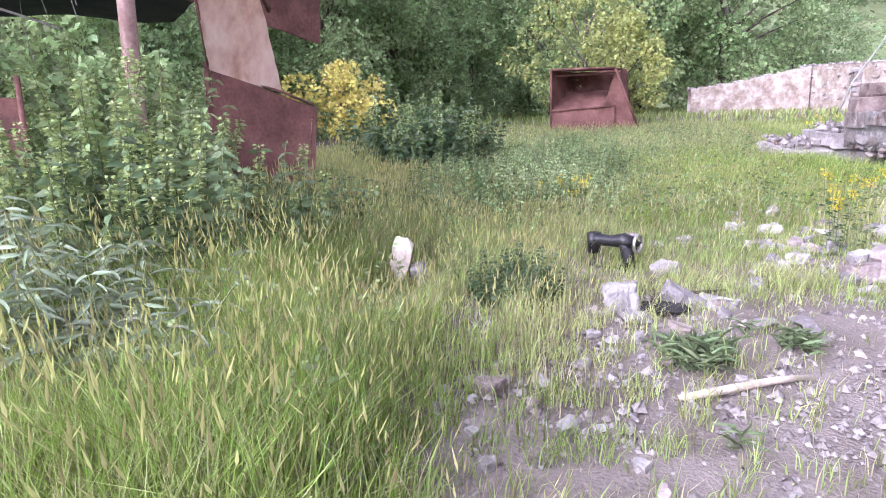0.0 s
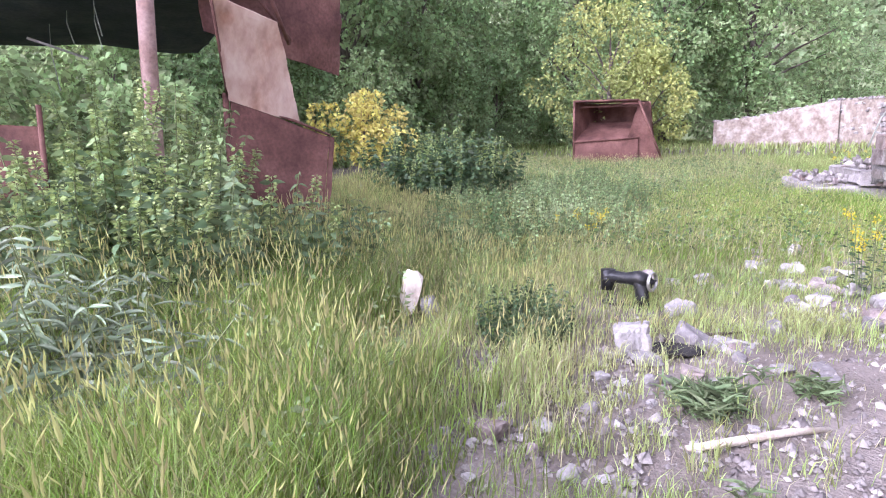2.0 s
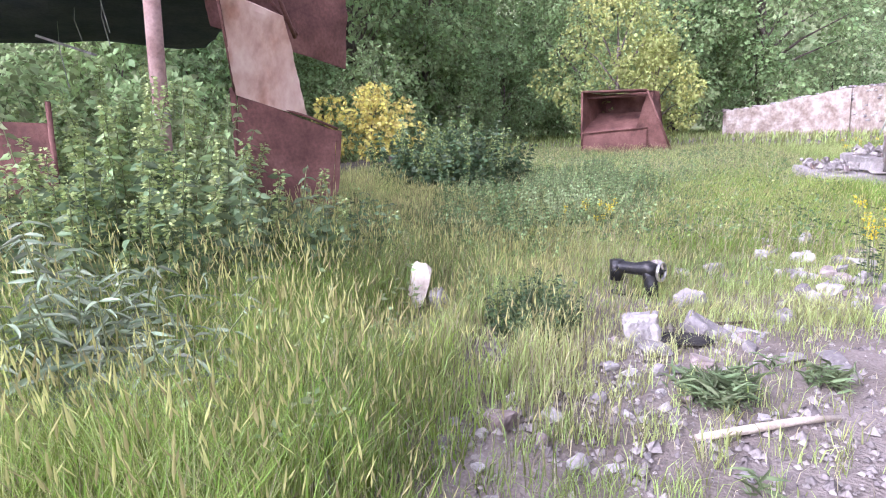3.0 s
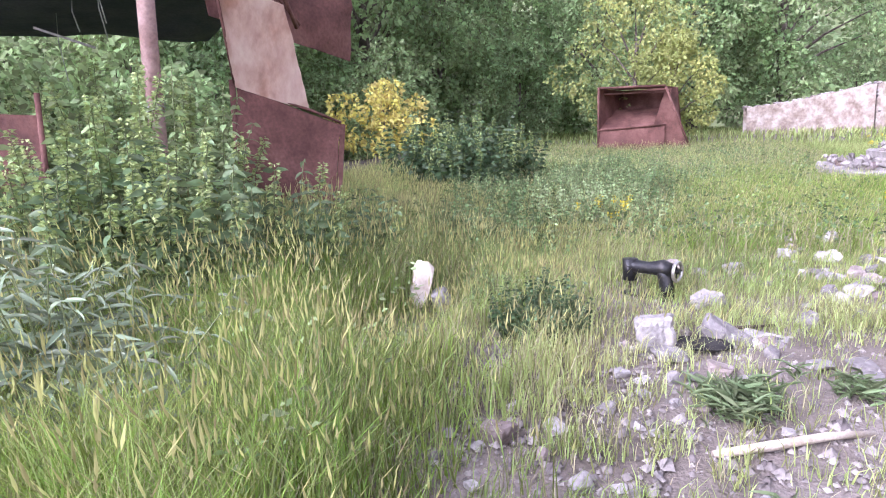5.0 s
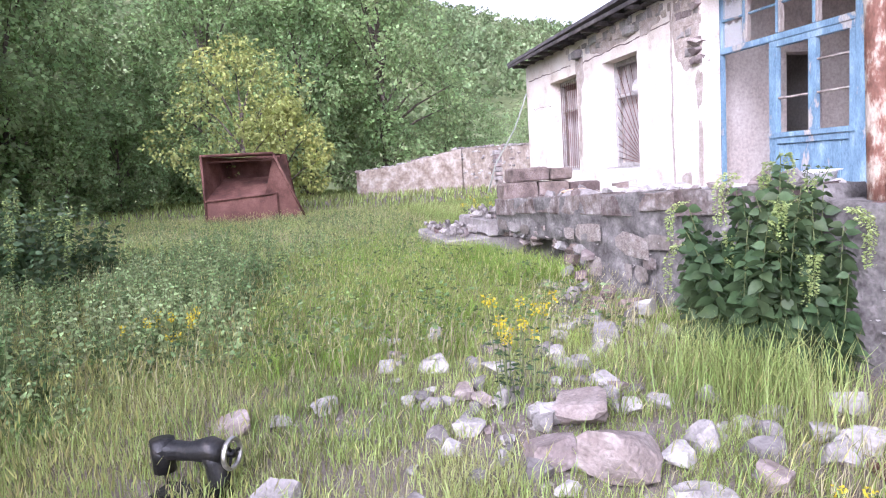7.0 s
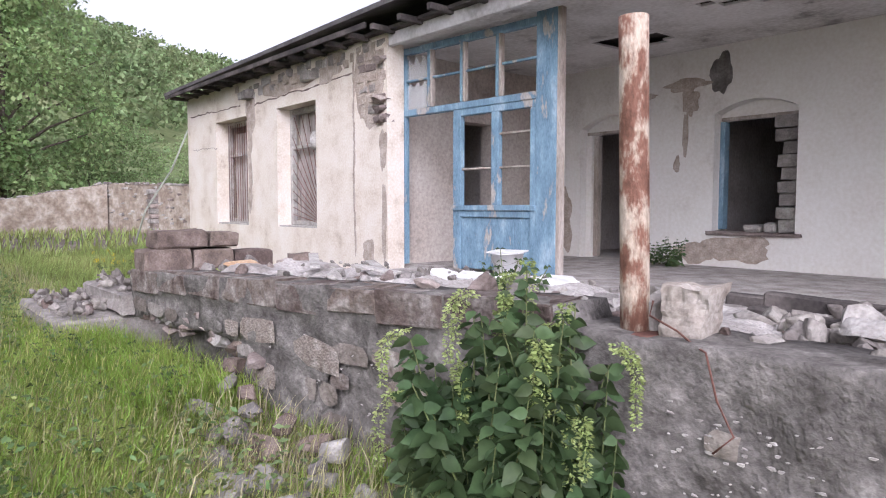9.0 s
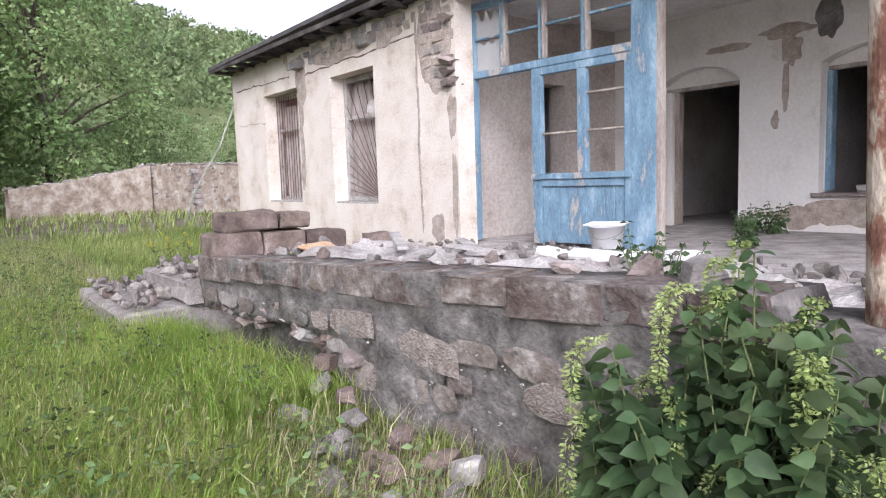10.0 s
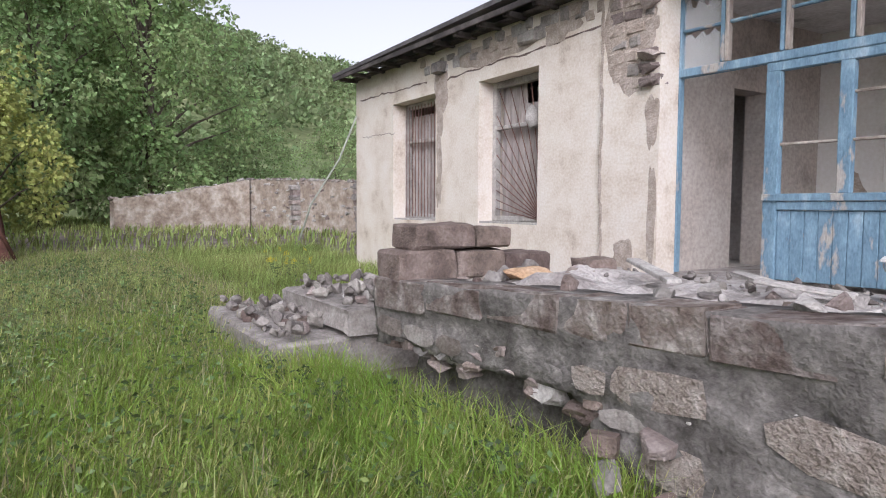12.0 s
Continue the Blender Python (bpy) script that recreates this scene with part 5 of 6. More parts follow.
# ---- ruined wall in the distance ----
def ruin():
    r = empty("ruined_wall")
    tagged(r, "roofless ruined rubble-stone wall with traces of whitewash", "ruin", kind="structure")
    pts = [(-24.5, -3.2, 1.55), (-24.1, -1.2, 1.75), (-23.6, 1.9, 2.42), (-20.5, 3.2, 2.35), (-17.2, 4.5, 2.2), (-13.0, 6.0, 2.1)]
    for (x0, y0, h0), (x1, y1, h1) in zip(pts, pts[1:]):
        ln = math.hypot(x1 - x0, y1 - y0)
        n = max(3, int(ln / 0.25))
        V, F = [], []
        dx, dy = (x1 - x0) / ln, (y1 - y0) / ln
        nxx, nyy = -dy, dx
        for i in range(n + 1):
            u = i / n
            h = h0 + (h1 - h0) * u + 0.10 * noise.noise(Vector((x0 + u * ln * 1.7, y0, 5)))
            for k in range(7):
                z = -0.1 + (h + 0.1) * k / 6
                o = -0.05 * noise.noise(Vector((u * ln * 2 + x0, z * 2, 1)))
                V.append((x0 + dx * u * ln - nxx * o, y0 + dy * u * ln - nyy * o, z))
            V.append((x0 + dx * u * ln + nxx * -0.5, y0 + dy * u * ln + nyy * 0.5, h))
            V.append((x0 + dx * u * ln + nxx * -0.5, y0 + dy * u * ln + nyy * 0.5, -0.1))
        for i in range(n):
            for k in range(8):
                a = i * 9 + k
                F.append((a, a + 9, a + 10, a + 1))
        raw("wall_stretch", V, F, M_WASH, r)
    cnt = 0
    for (x0, y0, h0), (x1, y1, h1) in zip(pts, pts[1:]):
        ln = math.hypot(x1 - x0, y1 - y0)
        dx, dy = (x1 - x0) / ln, (y1 - y0) / ln
        for k in range(int(ln * 22)):
            u, v = random.random(), random.random()
            h = h0 + (h1 - h0) * u
            z = h + 0.02 if k % 3 == 0 else 0.1 + v * (h - 0.2)
            if x0 < -23.9 and k % 3 and random.random() < 0.6:
                continue
            ob = new("stone", random.choice(ROCKS[random.choice(("pink", "chalk", "grey"))]))
            ob.parent = r
            w = random.uniform(0.12, 0.30)
            ob.location = (x0 + dx * ln * u + 0.02, y0 + dy * ln * u, z)
            ob.rotation_euler = (0, 0, math.atan2(dy, dx))
            ob.scale = (w * 1.5, 0.17, w * 0.85)
            cnt += 1
    for qx, qy, qh in pts[1:-1]:
        for k in range(int(qh / 0.2)):
            w = random.uniform(0.2, 0.36)
            boxed("quoin", (qx - 0.3, qx + 0.10, qy - w, qy + random.uniform(0.15, 0.3), 0.2 * k - 0.05, 0.2 * k + 0.14), M_PINK if k % 2 else M_STONE, r, bevel=0.03, rough=0.03)
    # small opening, its dark depth painted as a black block, with a plank lintel
    boxed("opening", (-24.45, -23.80, -1.35, -0.85, 0.85, 1.55), M_COLD, r, "black block as a small window hole")
    boxed("lintel", (-24.4, -23.76, -1.45, -0.85, 1.55, 1.64), M_GREYWOOD, r)
    for (x, y, z) in ((-15.5, 5.0, 2.25), (-16.5, 4.7, 2.3), (-14.2, 5.5, 2.2)):
        boxed("plank", (-1.0, 1.0, -0.08, 0.08, 0, 0.05), M_GREYWOOD, r, m=pose(x, y, z, 4, 8, random.uniform(-40, 60)))


M_WASH = node_mat("whitewashed_rubble_masonry", [(0.20, 0.155, 0.118), (0.315, 0.26, 0.205), (0.45, 0.395, 0.335)], 2.4, 9, 0.95, 1.0, stops=[0.32, 0.48, 0.62])
ruin()
bm = bmesh.new()
tube(bm, [(-7.78, -0.06, 3.2), (-7.9, -0.4, 2.3), (-8.25, -0.9, 1.35), (-8.4, -1.1, 0.6)], 0.022, 6)
tagged(part("cable", bm, M_CABLE), "slack grey cable hanging from the house corner", "cable")

# ---- plants ----
rng = np.random.default_rng(5)
M_HEAD = node_mat("pale_green_seed_heads", [(0.42, 0.43, 0.16), (0.57, 0.55, 0.23), (0.72, 0.65, 0.34)], 0.9, 9, 0.7, 0, island=0.4, translucent=0.4)


def grid_noise(x, y, s, seed):
    """Cheap smooth noise over arrays, from a few turned waves."""
    r = np.random.default_rng(seed)
    v = np.zeros_like(x)
    for _ in range(6):
        a, p, f = r.uniform(0, 6.28), r.uniform(0, 6.28), r.uniform(0.6, 1.8) / s
        v += np.sin((x * np.cos(a) + y * np.sin(a)) * f * 6.28 + p)
    return v / 3.0


def ground_np(x, y):
    z = -0.28 + 0.020 * np.clip(8.0 - x, 0, 30)
    return z + 0.05 * np.sin(0.5 * x + 0.3 * y) * np.exp(-((x - 2) / 9) ** 2) - 0.012


def bare(x, y):
    """1 on the trodden gravel, 0 in closed grass."""
    d1 = np.hypot((x - 8.5) / 1.45, (y + 6.4) / 0.75)
    d2 = np.hypot((x - 7.9) / 0.9, (y + 5.7) / 0.6)
    d3 = np.hypot((x - 9.2) / 0.9, (y + 7.45) / 0.35) + 0.25
    d4 = np.hypot((x - 6.3) / 1.4, (y + 5.4) / 1.2) + 0.72
    d5 = np.hypot((x - 9.4) / 1.6, (y + 6.2) / 1.3)
    d6 = np.hypot((x - 8.0) / 0.55, (y + 7.8) / 0.22) + 0.2
    d = np.minimum(np.minimum(np.minimum(d1, d2), np.minimum(d3, d5)), np.minimum(d4, d6)) + 0.22 * grid_noise(x, y, 1.4, 2)
    return np.clip((1.35 - d) / 0.6, 0, 1) * np.where(grid_noise(x, y, 0.55, 21) > 0.75, 0.35, 1.0)


def keep_off(x, y):
    """Where nothing grows: in walls, on the terrace, inside the house."""
    wy = -3.68 + 0.095 * x
    inside = (x > -0.2) & (y > wy - 0.02) & (x < 11)
    house_in = (x > -7.8) & (y > -0.05)
    step_in = (x > -2.55) & (x < -0.2) & (y > -4.3)
    return inside | house_in | step_in


def blades(name, x, y, h, w, lean_dir, lean, material, label):
    """Grass blades, each of two bent pieces and a point."""
    n = len(x)
    z = ground_np(x, y)
    a = rng.uniform(0, 2 * np.pi, n)
    wx, wy = np.cos(a) * w / 2, np.sin(a) * w / 2
    la = lean_dir + rng.normal(0, 1.5, n)
    lx, ly = np.cos(la) * lean * h, np.sin(la) * lean * h
    V = np.zeros((n, 5, 3))
    V[:, 0] = np.stack([x - wx, y - wy, z], 1)
    V[:, 1] = np.stack([x + wx, y + wy, z], 1)
    V[:, 2] = np.stack([x + wx * 0.8 + lx * 0.3, y + wy * 0.8 + ly * 0.3, z + h * 0.55], 1)
    V[:, 3] = np.stack([x - wx * 0.8 + lx * 0.3, y - wy * 0.8 + ly * 0.3, z + h * 0.55], 1)
    V[:, 4] = np.stack([x + lx, y + ly, z + h * (1 - 0.35 * np.abs(lean))], 1)
    b = (np.arange(n) * 5)[:, None]
    T = np.concatenate([b + np.array([[0, 1, 2]]), b + np.array([[0, 2, 3]]), b + np.array([[3, 2, 4]])])
    ob = np_mesh(name, V.reshape(-1, 3), T, material)
    return tagged(ob, label, "grass", kind="stuff")


def heads(name, x, y, h, lean_dir, lean, material, label, size=0.055):
    """Seed heads on thin stalks."""
    n = len(x)
    z = ground_np(x, y)
    la = lean_dir + rng.normal(0, 0.5, n)
    dx, dy = np.cos(la), np.sin(la)
    V = np.zeros((n, 9, 3))
    w = 0.0018
    V[:, 0] = np.stack([x - w, y, z], 1)
    V[:, 1] = np.stack([x + w, y, z], 1)
    kx, ky, kz = x + dx * lean * h, y + dy * lean * h, z + h * (1 - 0.2 * lean)
    V[:, 2] = np.stack([kx, ky, kz], 1)
    s = size * rng.uniform(0.7, 1.4, n)
    tx, ty, tz = dx * lean * 1.7, dy * lean * 1.7, np.sqrt(np.clip(1 - (lean * 1.7) ** 2, 0.1, 1))
    for k, (f, wd) in enumerate(((0.0, 0.0), (0.35, 0.042), (0.35, -0.042), (0.35, 0.042), (0.35, -0.042), (1.0, 0.0))):
        px, py = (dy * wd * s, -dx * wd * s) if k in (1, 2) else (dx * wd * s * 0.7, dy * wd * s * 0.7)
        pz = 0 if k in (1, 2) else wd * s * 0.5
        V[:, 3 + k] = np.stack([kx + tx * s * f + px, ky + ty * s * f + py, kz + tz * s * f + pz], 1)
    b = (np.arange(n) * 9)[:, None]
    T = np.concatenate([b + np.array([q]) for q in ([0, 1, 2], [3, 4, 8], [3, 8, 5], [3, 6, 8], [3, 8, 7])])
    ob = np_mesh(name, V.reshape(-1, 3), T, material)
    return tagged(ob, label, "grass", kind="stuff")


def scatter(n, x0, x1, y0, y1, accept):
    x, y = rng.uniform(x0, x1, n), rng.uniform(y0, y1, n)
    k = (rng.uniform(0, 1, n) < accept(x, y)) & ~keep_off(x, y)
    return x[k], y[k]


def tallness(x, y):
    """Height of the grass: tall on the far side of the start, short by the gravel."""
    left = 1 / (1 + np.exp((y + 7.95 + 0.36 * (9 - x) + 0.35 * grid_noise(x, y, 0.8, 77)) * 1.9))
    h = 0.20 + 0.52 * left + 0.05 * grid_noise(x, y, 2.0, 4)
    h += 0.10 * np.exp(-((x - 1.5) / 3) ** 2 - ((y + 5) / 1.6) ** 2)
    h *= 1 - 0.55 * np.exp(-((x - 5.6) / 1.5) ** 4 - ((y + 5.4) / 1.2) ** 4)
    h *= 1 - 0.6 * np.exp(-((x - 6.8) / 0.6) ** 4 - ((y + 7.0) / 0.35) ** 4)
    h *= 1 - 0.8 * np.exp(-((x - 7.5) / 0.85) ** 4 - ((y + 8.42) / 0.27) ** 4)
    h *= 1 - 0.75 * np.exp(-((x - 3.9) / 0.9) ** 4 - ((y + 3.9) / 0.5) ** 4)
    h *= 1 - 0.42 * np.exp(-((x - 9.25) / 0.6) ** 2 - ((y + 9.2) / 0.5) ** 2)
    return np.clip(h * (1 - 0.55 * bare(x, y)), 0.05, 0.95)


# close by the walk
x, y = scatter(120000, 1.0, 10.8, -11.5, -3.2, lambda x, y: (1 - 0.93 * bare(x, y)) * np.clip(0.45 + 0.75 / (1 + np.exp((y + 7.5) * 3)) + 0.4 * (x < 4.8), 0, 1))
blades("tall_grass", x, y, tallness(x, y) * rng.uniform(0.35, 1.25, len(x)), rng.uniform(0.004, 0.0085, len(x)), 0.6, rng.uniform(0.08, 0.6, len(x)), M_GRASS, "dense tall fresh green grass")
x, y = scatter(52000, 2.0, 10.6, -11.0, -3.4, lambda x, y: (1 - 0.85 * bare(x, y)) * np.clip(0.75 + 0.5 * grid_noise(x, y, 0.9, 15), 0.15, 1))
blades("dry_grass", x, y, tallness(x, y) * rng.uniform(0.5, 1.1, len(x)), rng.uniform(0.003, 0.006, len(x)), 0.4, rng.uniform(0.1, 0.7, len(x)), M_GRASSDRY, "straw-coloured ripening grass")
x, y = scatter(30000, 1.0, 10.6, -11.5, -3.6, lambda x, y: (1 - bare(x, y)) * np.clip(0.3 + 0.9 / (1 + np.exp((y + 7.6) * 3)), 0, 1))
heads("grass_heads", x, y, tallness(x, y) * rng.uniform(0.9, 1.3, len(x)), 0.5, rng.uniform(0.15, 0.45, len(x)), M_HEAD, "nodding pale barley-like seed heads", 0.085)
x, y = scatter(17000, -9, 5.5, -12, -3.8, lambda x, y: np.full_like(x, 0.9))
heads("meadow_heads", x, y, 0.36 * rng.uniform(0.8, 1.3, len(x)), 0.5, rng.uniform(0.1, 0.4, len(x)), M_HEAD, "pale seed heads over the meadow", 0.06)
x, y = scatter(5500, 5.3, 7.0, -4.6, -3.3, lambda x, y: np.exp(-((x - 6.15) / 0.5) ** 2 - ((y + 3.95) / 0.35) ** 2))
blades("wall_grass", x, y, 0.44 * rng.uniform(0.5, 1.2, len(x)), rng.uniform(0.004, 0.008, len(x)), 2.5, rng.uniform(0.1, 0.5, len(x)), M_GRASS, "tall grass at the terrace wall")
x, y = scatter(15000, 7.3, 10.2, -8.1, -6.0, lambda x, y: (grid_noise(x, y, 0.4, 61) > 0.25) * np.clip(0.9 + 0.8 * (-6.9 - y), 0.12, 1))
blades("gravel_grass", x, y, 0.13 * rng.uniform(0.4, 1.3, len(x)), rng.uniform(0.003, 0.006, len(x)), 2.5, rng.uniform(0.2, 0.8, len(x)), M_GRASS, "short grass tufts in gravel")
x, y = scatter(16000, 4.6, 7.3, -7.0, -4.1, lambda x, y: np.clip(0.55 + 0.7 * grid_noise(x, y, 0.6, 63), 0.1, 1))
blades("yard_grass", x, y, 0.13 * rng.uniform(0.4, 1.4, len(x)), rng.uniform(0.004, 0.008, len(x)), 2.5, rng.uniform(0.2, 0.8, len(x)), M_GRASS, "short thin grass among stones")
M_FRESH = node_mat("juicy_green_grass", [(0.15, 0.25, 0.035), (0.28, 0.40, 0.075), (0.44, 0.52, 0.14)], 0.8, 9, 0.5, 0, island=0.45, translucent=0.45)
x, y = scatter(34000, -3.0, 4.9, -6.9, -3.4, lambda x, y: np.clip(1.1 - 0.5 * np.abs(y + 5) / 1.8, 0.3, 1))
blades("fresh_grass", x, y, tallness(x, y) * rng.uniform(0.7, 1.5, len(x)), rng.uniform(0.006, 0.0115, len(x)), 0.6, rng.uniform(0.1, 0.95, len(x)), M_FRESH, "lush bright green grass before the terrace")
x, y = scatter(22000, 7.0, 10.6, -10.5, -7.6, lambda x, y: 1 / (1 + np.exp((y + 8.1 + 0.36 * (9 - x)) * 4)))
blades("fresh_grass", x, y, tallness(x, y) * rng.uniform(0.5, 1.15, len(x)), rng.uniform(0.005, 0.010, len(x)), 0.6, rng.uniform(0.1, 0.6, len(x)), M_FRESH, "lush bright green grass under seed heads")
x, y = scatter(7000, -0.4, 3.0, -4.5, -3.4, lambda x, y: np.full_like(x, 1.0))
blades("wall_grass", x, y, 0.40 * rng.uniform(0.4, 1.3, len(x)), rng.uniform(0.006, 0.012, len(x)), 4.0, rng.uniform(0.1, 0.9, len(x)), M_FRESH, "lush grass hanging at the hollow of the wall")
# middle distance
x, y = scatter(88000, -12, 2.5, -14, 0.5, lambda x, y: np.full_like(x, 1.0))
blades("meadow_grass", x, y, (0.30 + 0.08 * grid_noise(x, y, 2.5, 9)) * rng.uniform(0.55, 1.25, len(x)), rng.uniform(0.007, 0.015, len(x)), 0.6, rng.uniform(0.1, 0.7, len(x)), M_GRASS, "green meadow grass")
x, y = scatter(22000, -12, 5, -14, -3.5, lambda x, y: np.full_like(x, 0.9))
blades("meadow_straw", x, y, 0.36 * rng.uniform(0.6, 1.25, len(x)), rng.uniform(0.006, 0.011, len(x)), 0.6, rng.uniform(0.1, 0.6, len(x)), M_GRASSDRY, "pale seed stalks in the meadow")
x, y = scatter(26000, -45, -10, -40, 12, lambda x, y: np.full_like(x, 1.0))
blades("far_grass", x, y, 0.32 * rng.uniform(0.6, 1.4, len(x)), rng.uniform(0.03, 0.06, len(x)), 0.6, rng.uniform(0.1, 0.6, len(x)), M_GRASS, "far meadow grass")
x, y = scatter(15000, 2, 30, -32, -10, lambda x, y: np.full_like(x, 1.0))
blades("side_grass", x, y, 0.42 * rng.uniform(0.6, 1.3, len(x)), rng.uniform(0.012, 0.03, len(x)), 0.6, rng.uniform(0.1, 0.6, len(x)), M_GRASS, "rank grass beside the yard")
x, y = scatter(16000, 8, 30, -9, 20, lambda x, y: np.clip(np.hypot(x - 10, y + 6.5) - 2.2, 0, 1))
blades("back_grass", x, y, 0.25 * rng.uniform(0.6, 1.3, len(x)), rng.uniform(0.01, 0.02, len(x)), 0.6, rng.uniform(0.1, 0.6, len(x)), M_GRASS, "thin grass behind the yard")


def leaf_cloud(centres, dirs, size, aspect, fold=0.25, shape="diamond"):
    """Pointed folded leaves (4 triangles): arrays of places and directions."""
    n = len(centres)
    d = dirs / (np.linalg.norm(dirs, axis=1)[:, None] + 1e-9)
    r = rng.normal(0, 1, (n, 3))
    s = np.cross(d, r)
    s /= np.linalg.norm(s, axis=1)[:, None] + 1e-9
    # leaves turn their faces to the sky
    up = np.cross(s, d)
    flip = np.sign(up[:, 2])[:, None]
    up = up * flip
    size = np.broadcast_to(size, (n,))[:, None]
    if shape == "card":
        V = np.zeros((n, 4, 3))
        V[:, 0] = centres
        V[:, 1] = centres + d * size * 0.5 + s * size * aspect * 0.5
        V[:, 2] = centres + d * size - up * size * fold
        V[:, 3] = centres + d * size * 0.5 - s * size * aspect * 0.5
        b = (np.arange(n) * 4)[:, None]
        return V.reshape(-1, 3), np.concatenate([b + np.array([q]) for q in ([0, 2, 1], [0, 3, 2])])
    if shape == "fine":
        V = np.zeros((n, 10, 3))
        k = 0
        for f, w in ((0.0, 0.0), (0.22, 0.42), (0.5, 0.46), (0.78, 0.24)):
            mid = centres + d * size * f - up * size * fold * f * f * 0.8
            if w == 0:
                V[:, 0] = mid
                continue
            V[:, 1 + 3 * k] = mid
            V[:, 2 + 3 * k] = mid + s * size * aspect * w + up * size * 0.07
            V[:, 3 + 3 * k] = mid - s * size * aspect * w + up * size * 0.07
            k += 1
        V = np.concatenate([V, (centres + d * size - up * size * fold * 0.8)[:, None]], 1)
        b = (np.arange(n) * 11)[:, None]
        tri = [[0, 1, 2], [0, 3, 1], [1, 4, 5], [1, 5, 2], [1, 6, 4], [1, 3, 6], [4, 7, 8], [4, 8, 5], [4, 9, 7], [4, 6, 9], [7, 10, 8], [7, 9, 10]]
        return V.reshape(-1, 3), np.concatenate([b + np.array([q]) for q in tri])
    V = np.zeros((n, 6, 3))
    V[:, 0] = centres
    V[:, 1] = centres + d * size * 0.45 + s * size * aspect * 0.5 + up * size * fold * 0.3
    V[:, 2] = centres + d * size * 0.45 - s * size * aspect * 0.5 + up * size * fold * 0.3
    V[:, 3] = centres + d * size * 0.45
    V[:, 4] = centres + d * size - up * size * fold * 0.6
    V[:, 5] = centres + d * size
    b = (np.arange(n) * 6)[:, None]
    T = np.concatenate([b + np.array([q]) for q in ([0, 3, 1], [0, 2, 3], [1, 3, 4], [3, 2, 4])])
    return V.reshape(-1, 3), T


M_HERB = node_mat("dull_green_herb_leaves", [(0.085, 0.14, 0.05), (0.16, 0.235, 0.09), (0.27, 0.34, 0.16)], 0.9, 9, 0.6, 0, island=0.5, translucent=0.4)


def herb_layer(name, n, x0, x1, y0, y1, hmax, size, material, label, accept):
    """Loose small leaves standing through the grass."""
    x, y = scatter(n, x0, x1, y0, y1, accept)
    m = len(x)
    a = rng.uniform(0, 6.28, m)
    top = hmax * (0.75 + 0.25 * grid_noise(x, y, 0.9, 31))
    C = np.stack([x, y, ground_np(x, y) + top * rng.uniform(0.15, 1.0, m)], 1)
    D = np.stack([np.cos(a), np.sin(a), rng.uniform(-0.3, 0.9, m)], 1)
    V, T = leaf_cloud(C, D, size * rng.uniform(0.6, 1.3, m), 0.5, 0.2, "card")
    return tagged(np_mesh(name, V, T, material), label, "herbs", kind="stuff")


def patchy(x, y, seed, lo=-0.2):
    return np.clip(0.35 + 1.2 * (grid_noise(x, y, 1.1, seed) - lo), 0.05, 1) * (1 - bare(x, y))


herb_layer("meadow_herbs", 46000, -9, 4.9, -11, -3.9, 0.42, 0.055, M_HERB, "grey-green leafy herbs through the meadow", lambda x, y: patchy(x, y, 40))
herb_layer("meadow_herbs", 36000, -9, 4.7, -11, -3.9, 0.36, 0.042, M_GRASS, "fresh green leafy herbs through the meadow", lambda x, y: patchy(x, y, 41))
herb_layer("tall_herbs", 12000, 4.9, 9.8, -10.5, -7.7, 0.55, 0.05, M_WEED, "grey-green leafy herbs in tall grass", lambda x, y: patchy(x, y, 42, 0.3) * (y < -7.9 - 0.3 * (9 - x)))


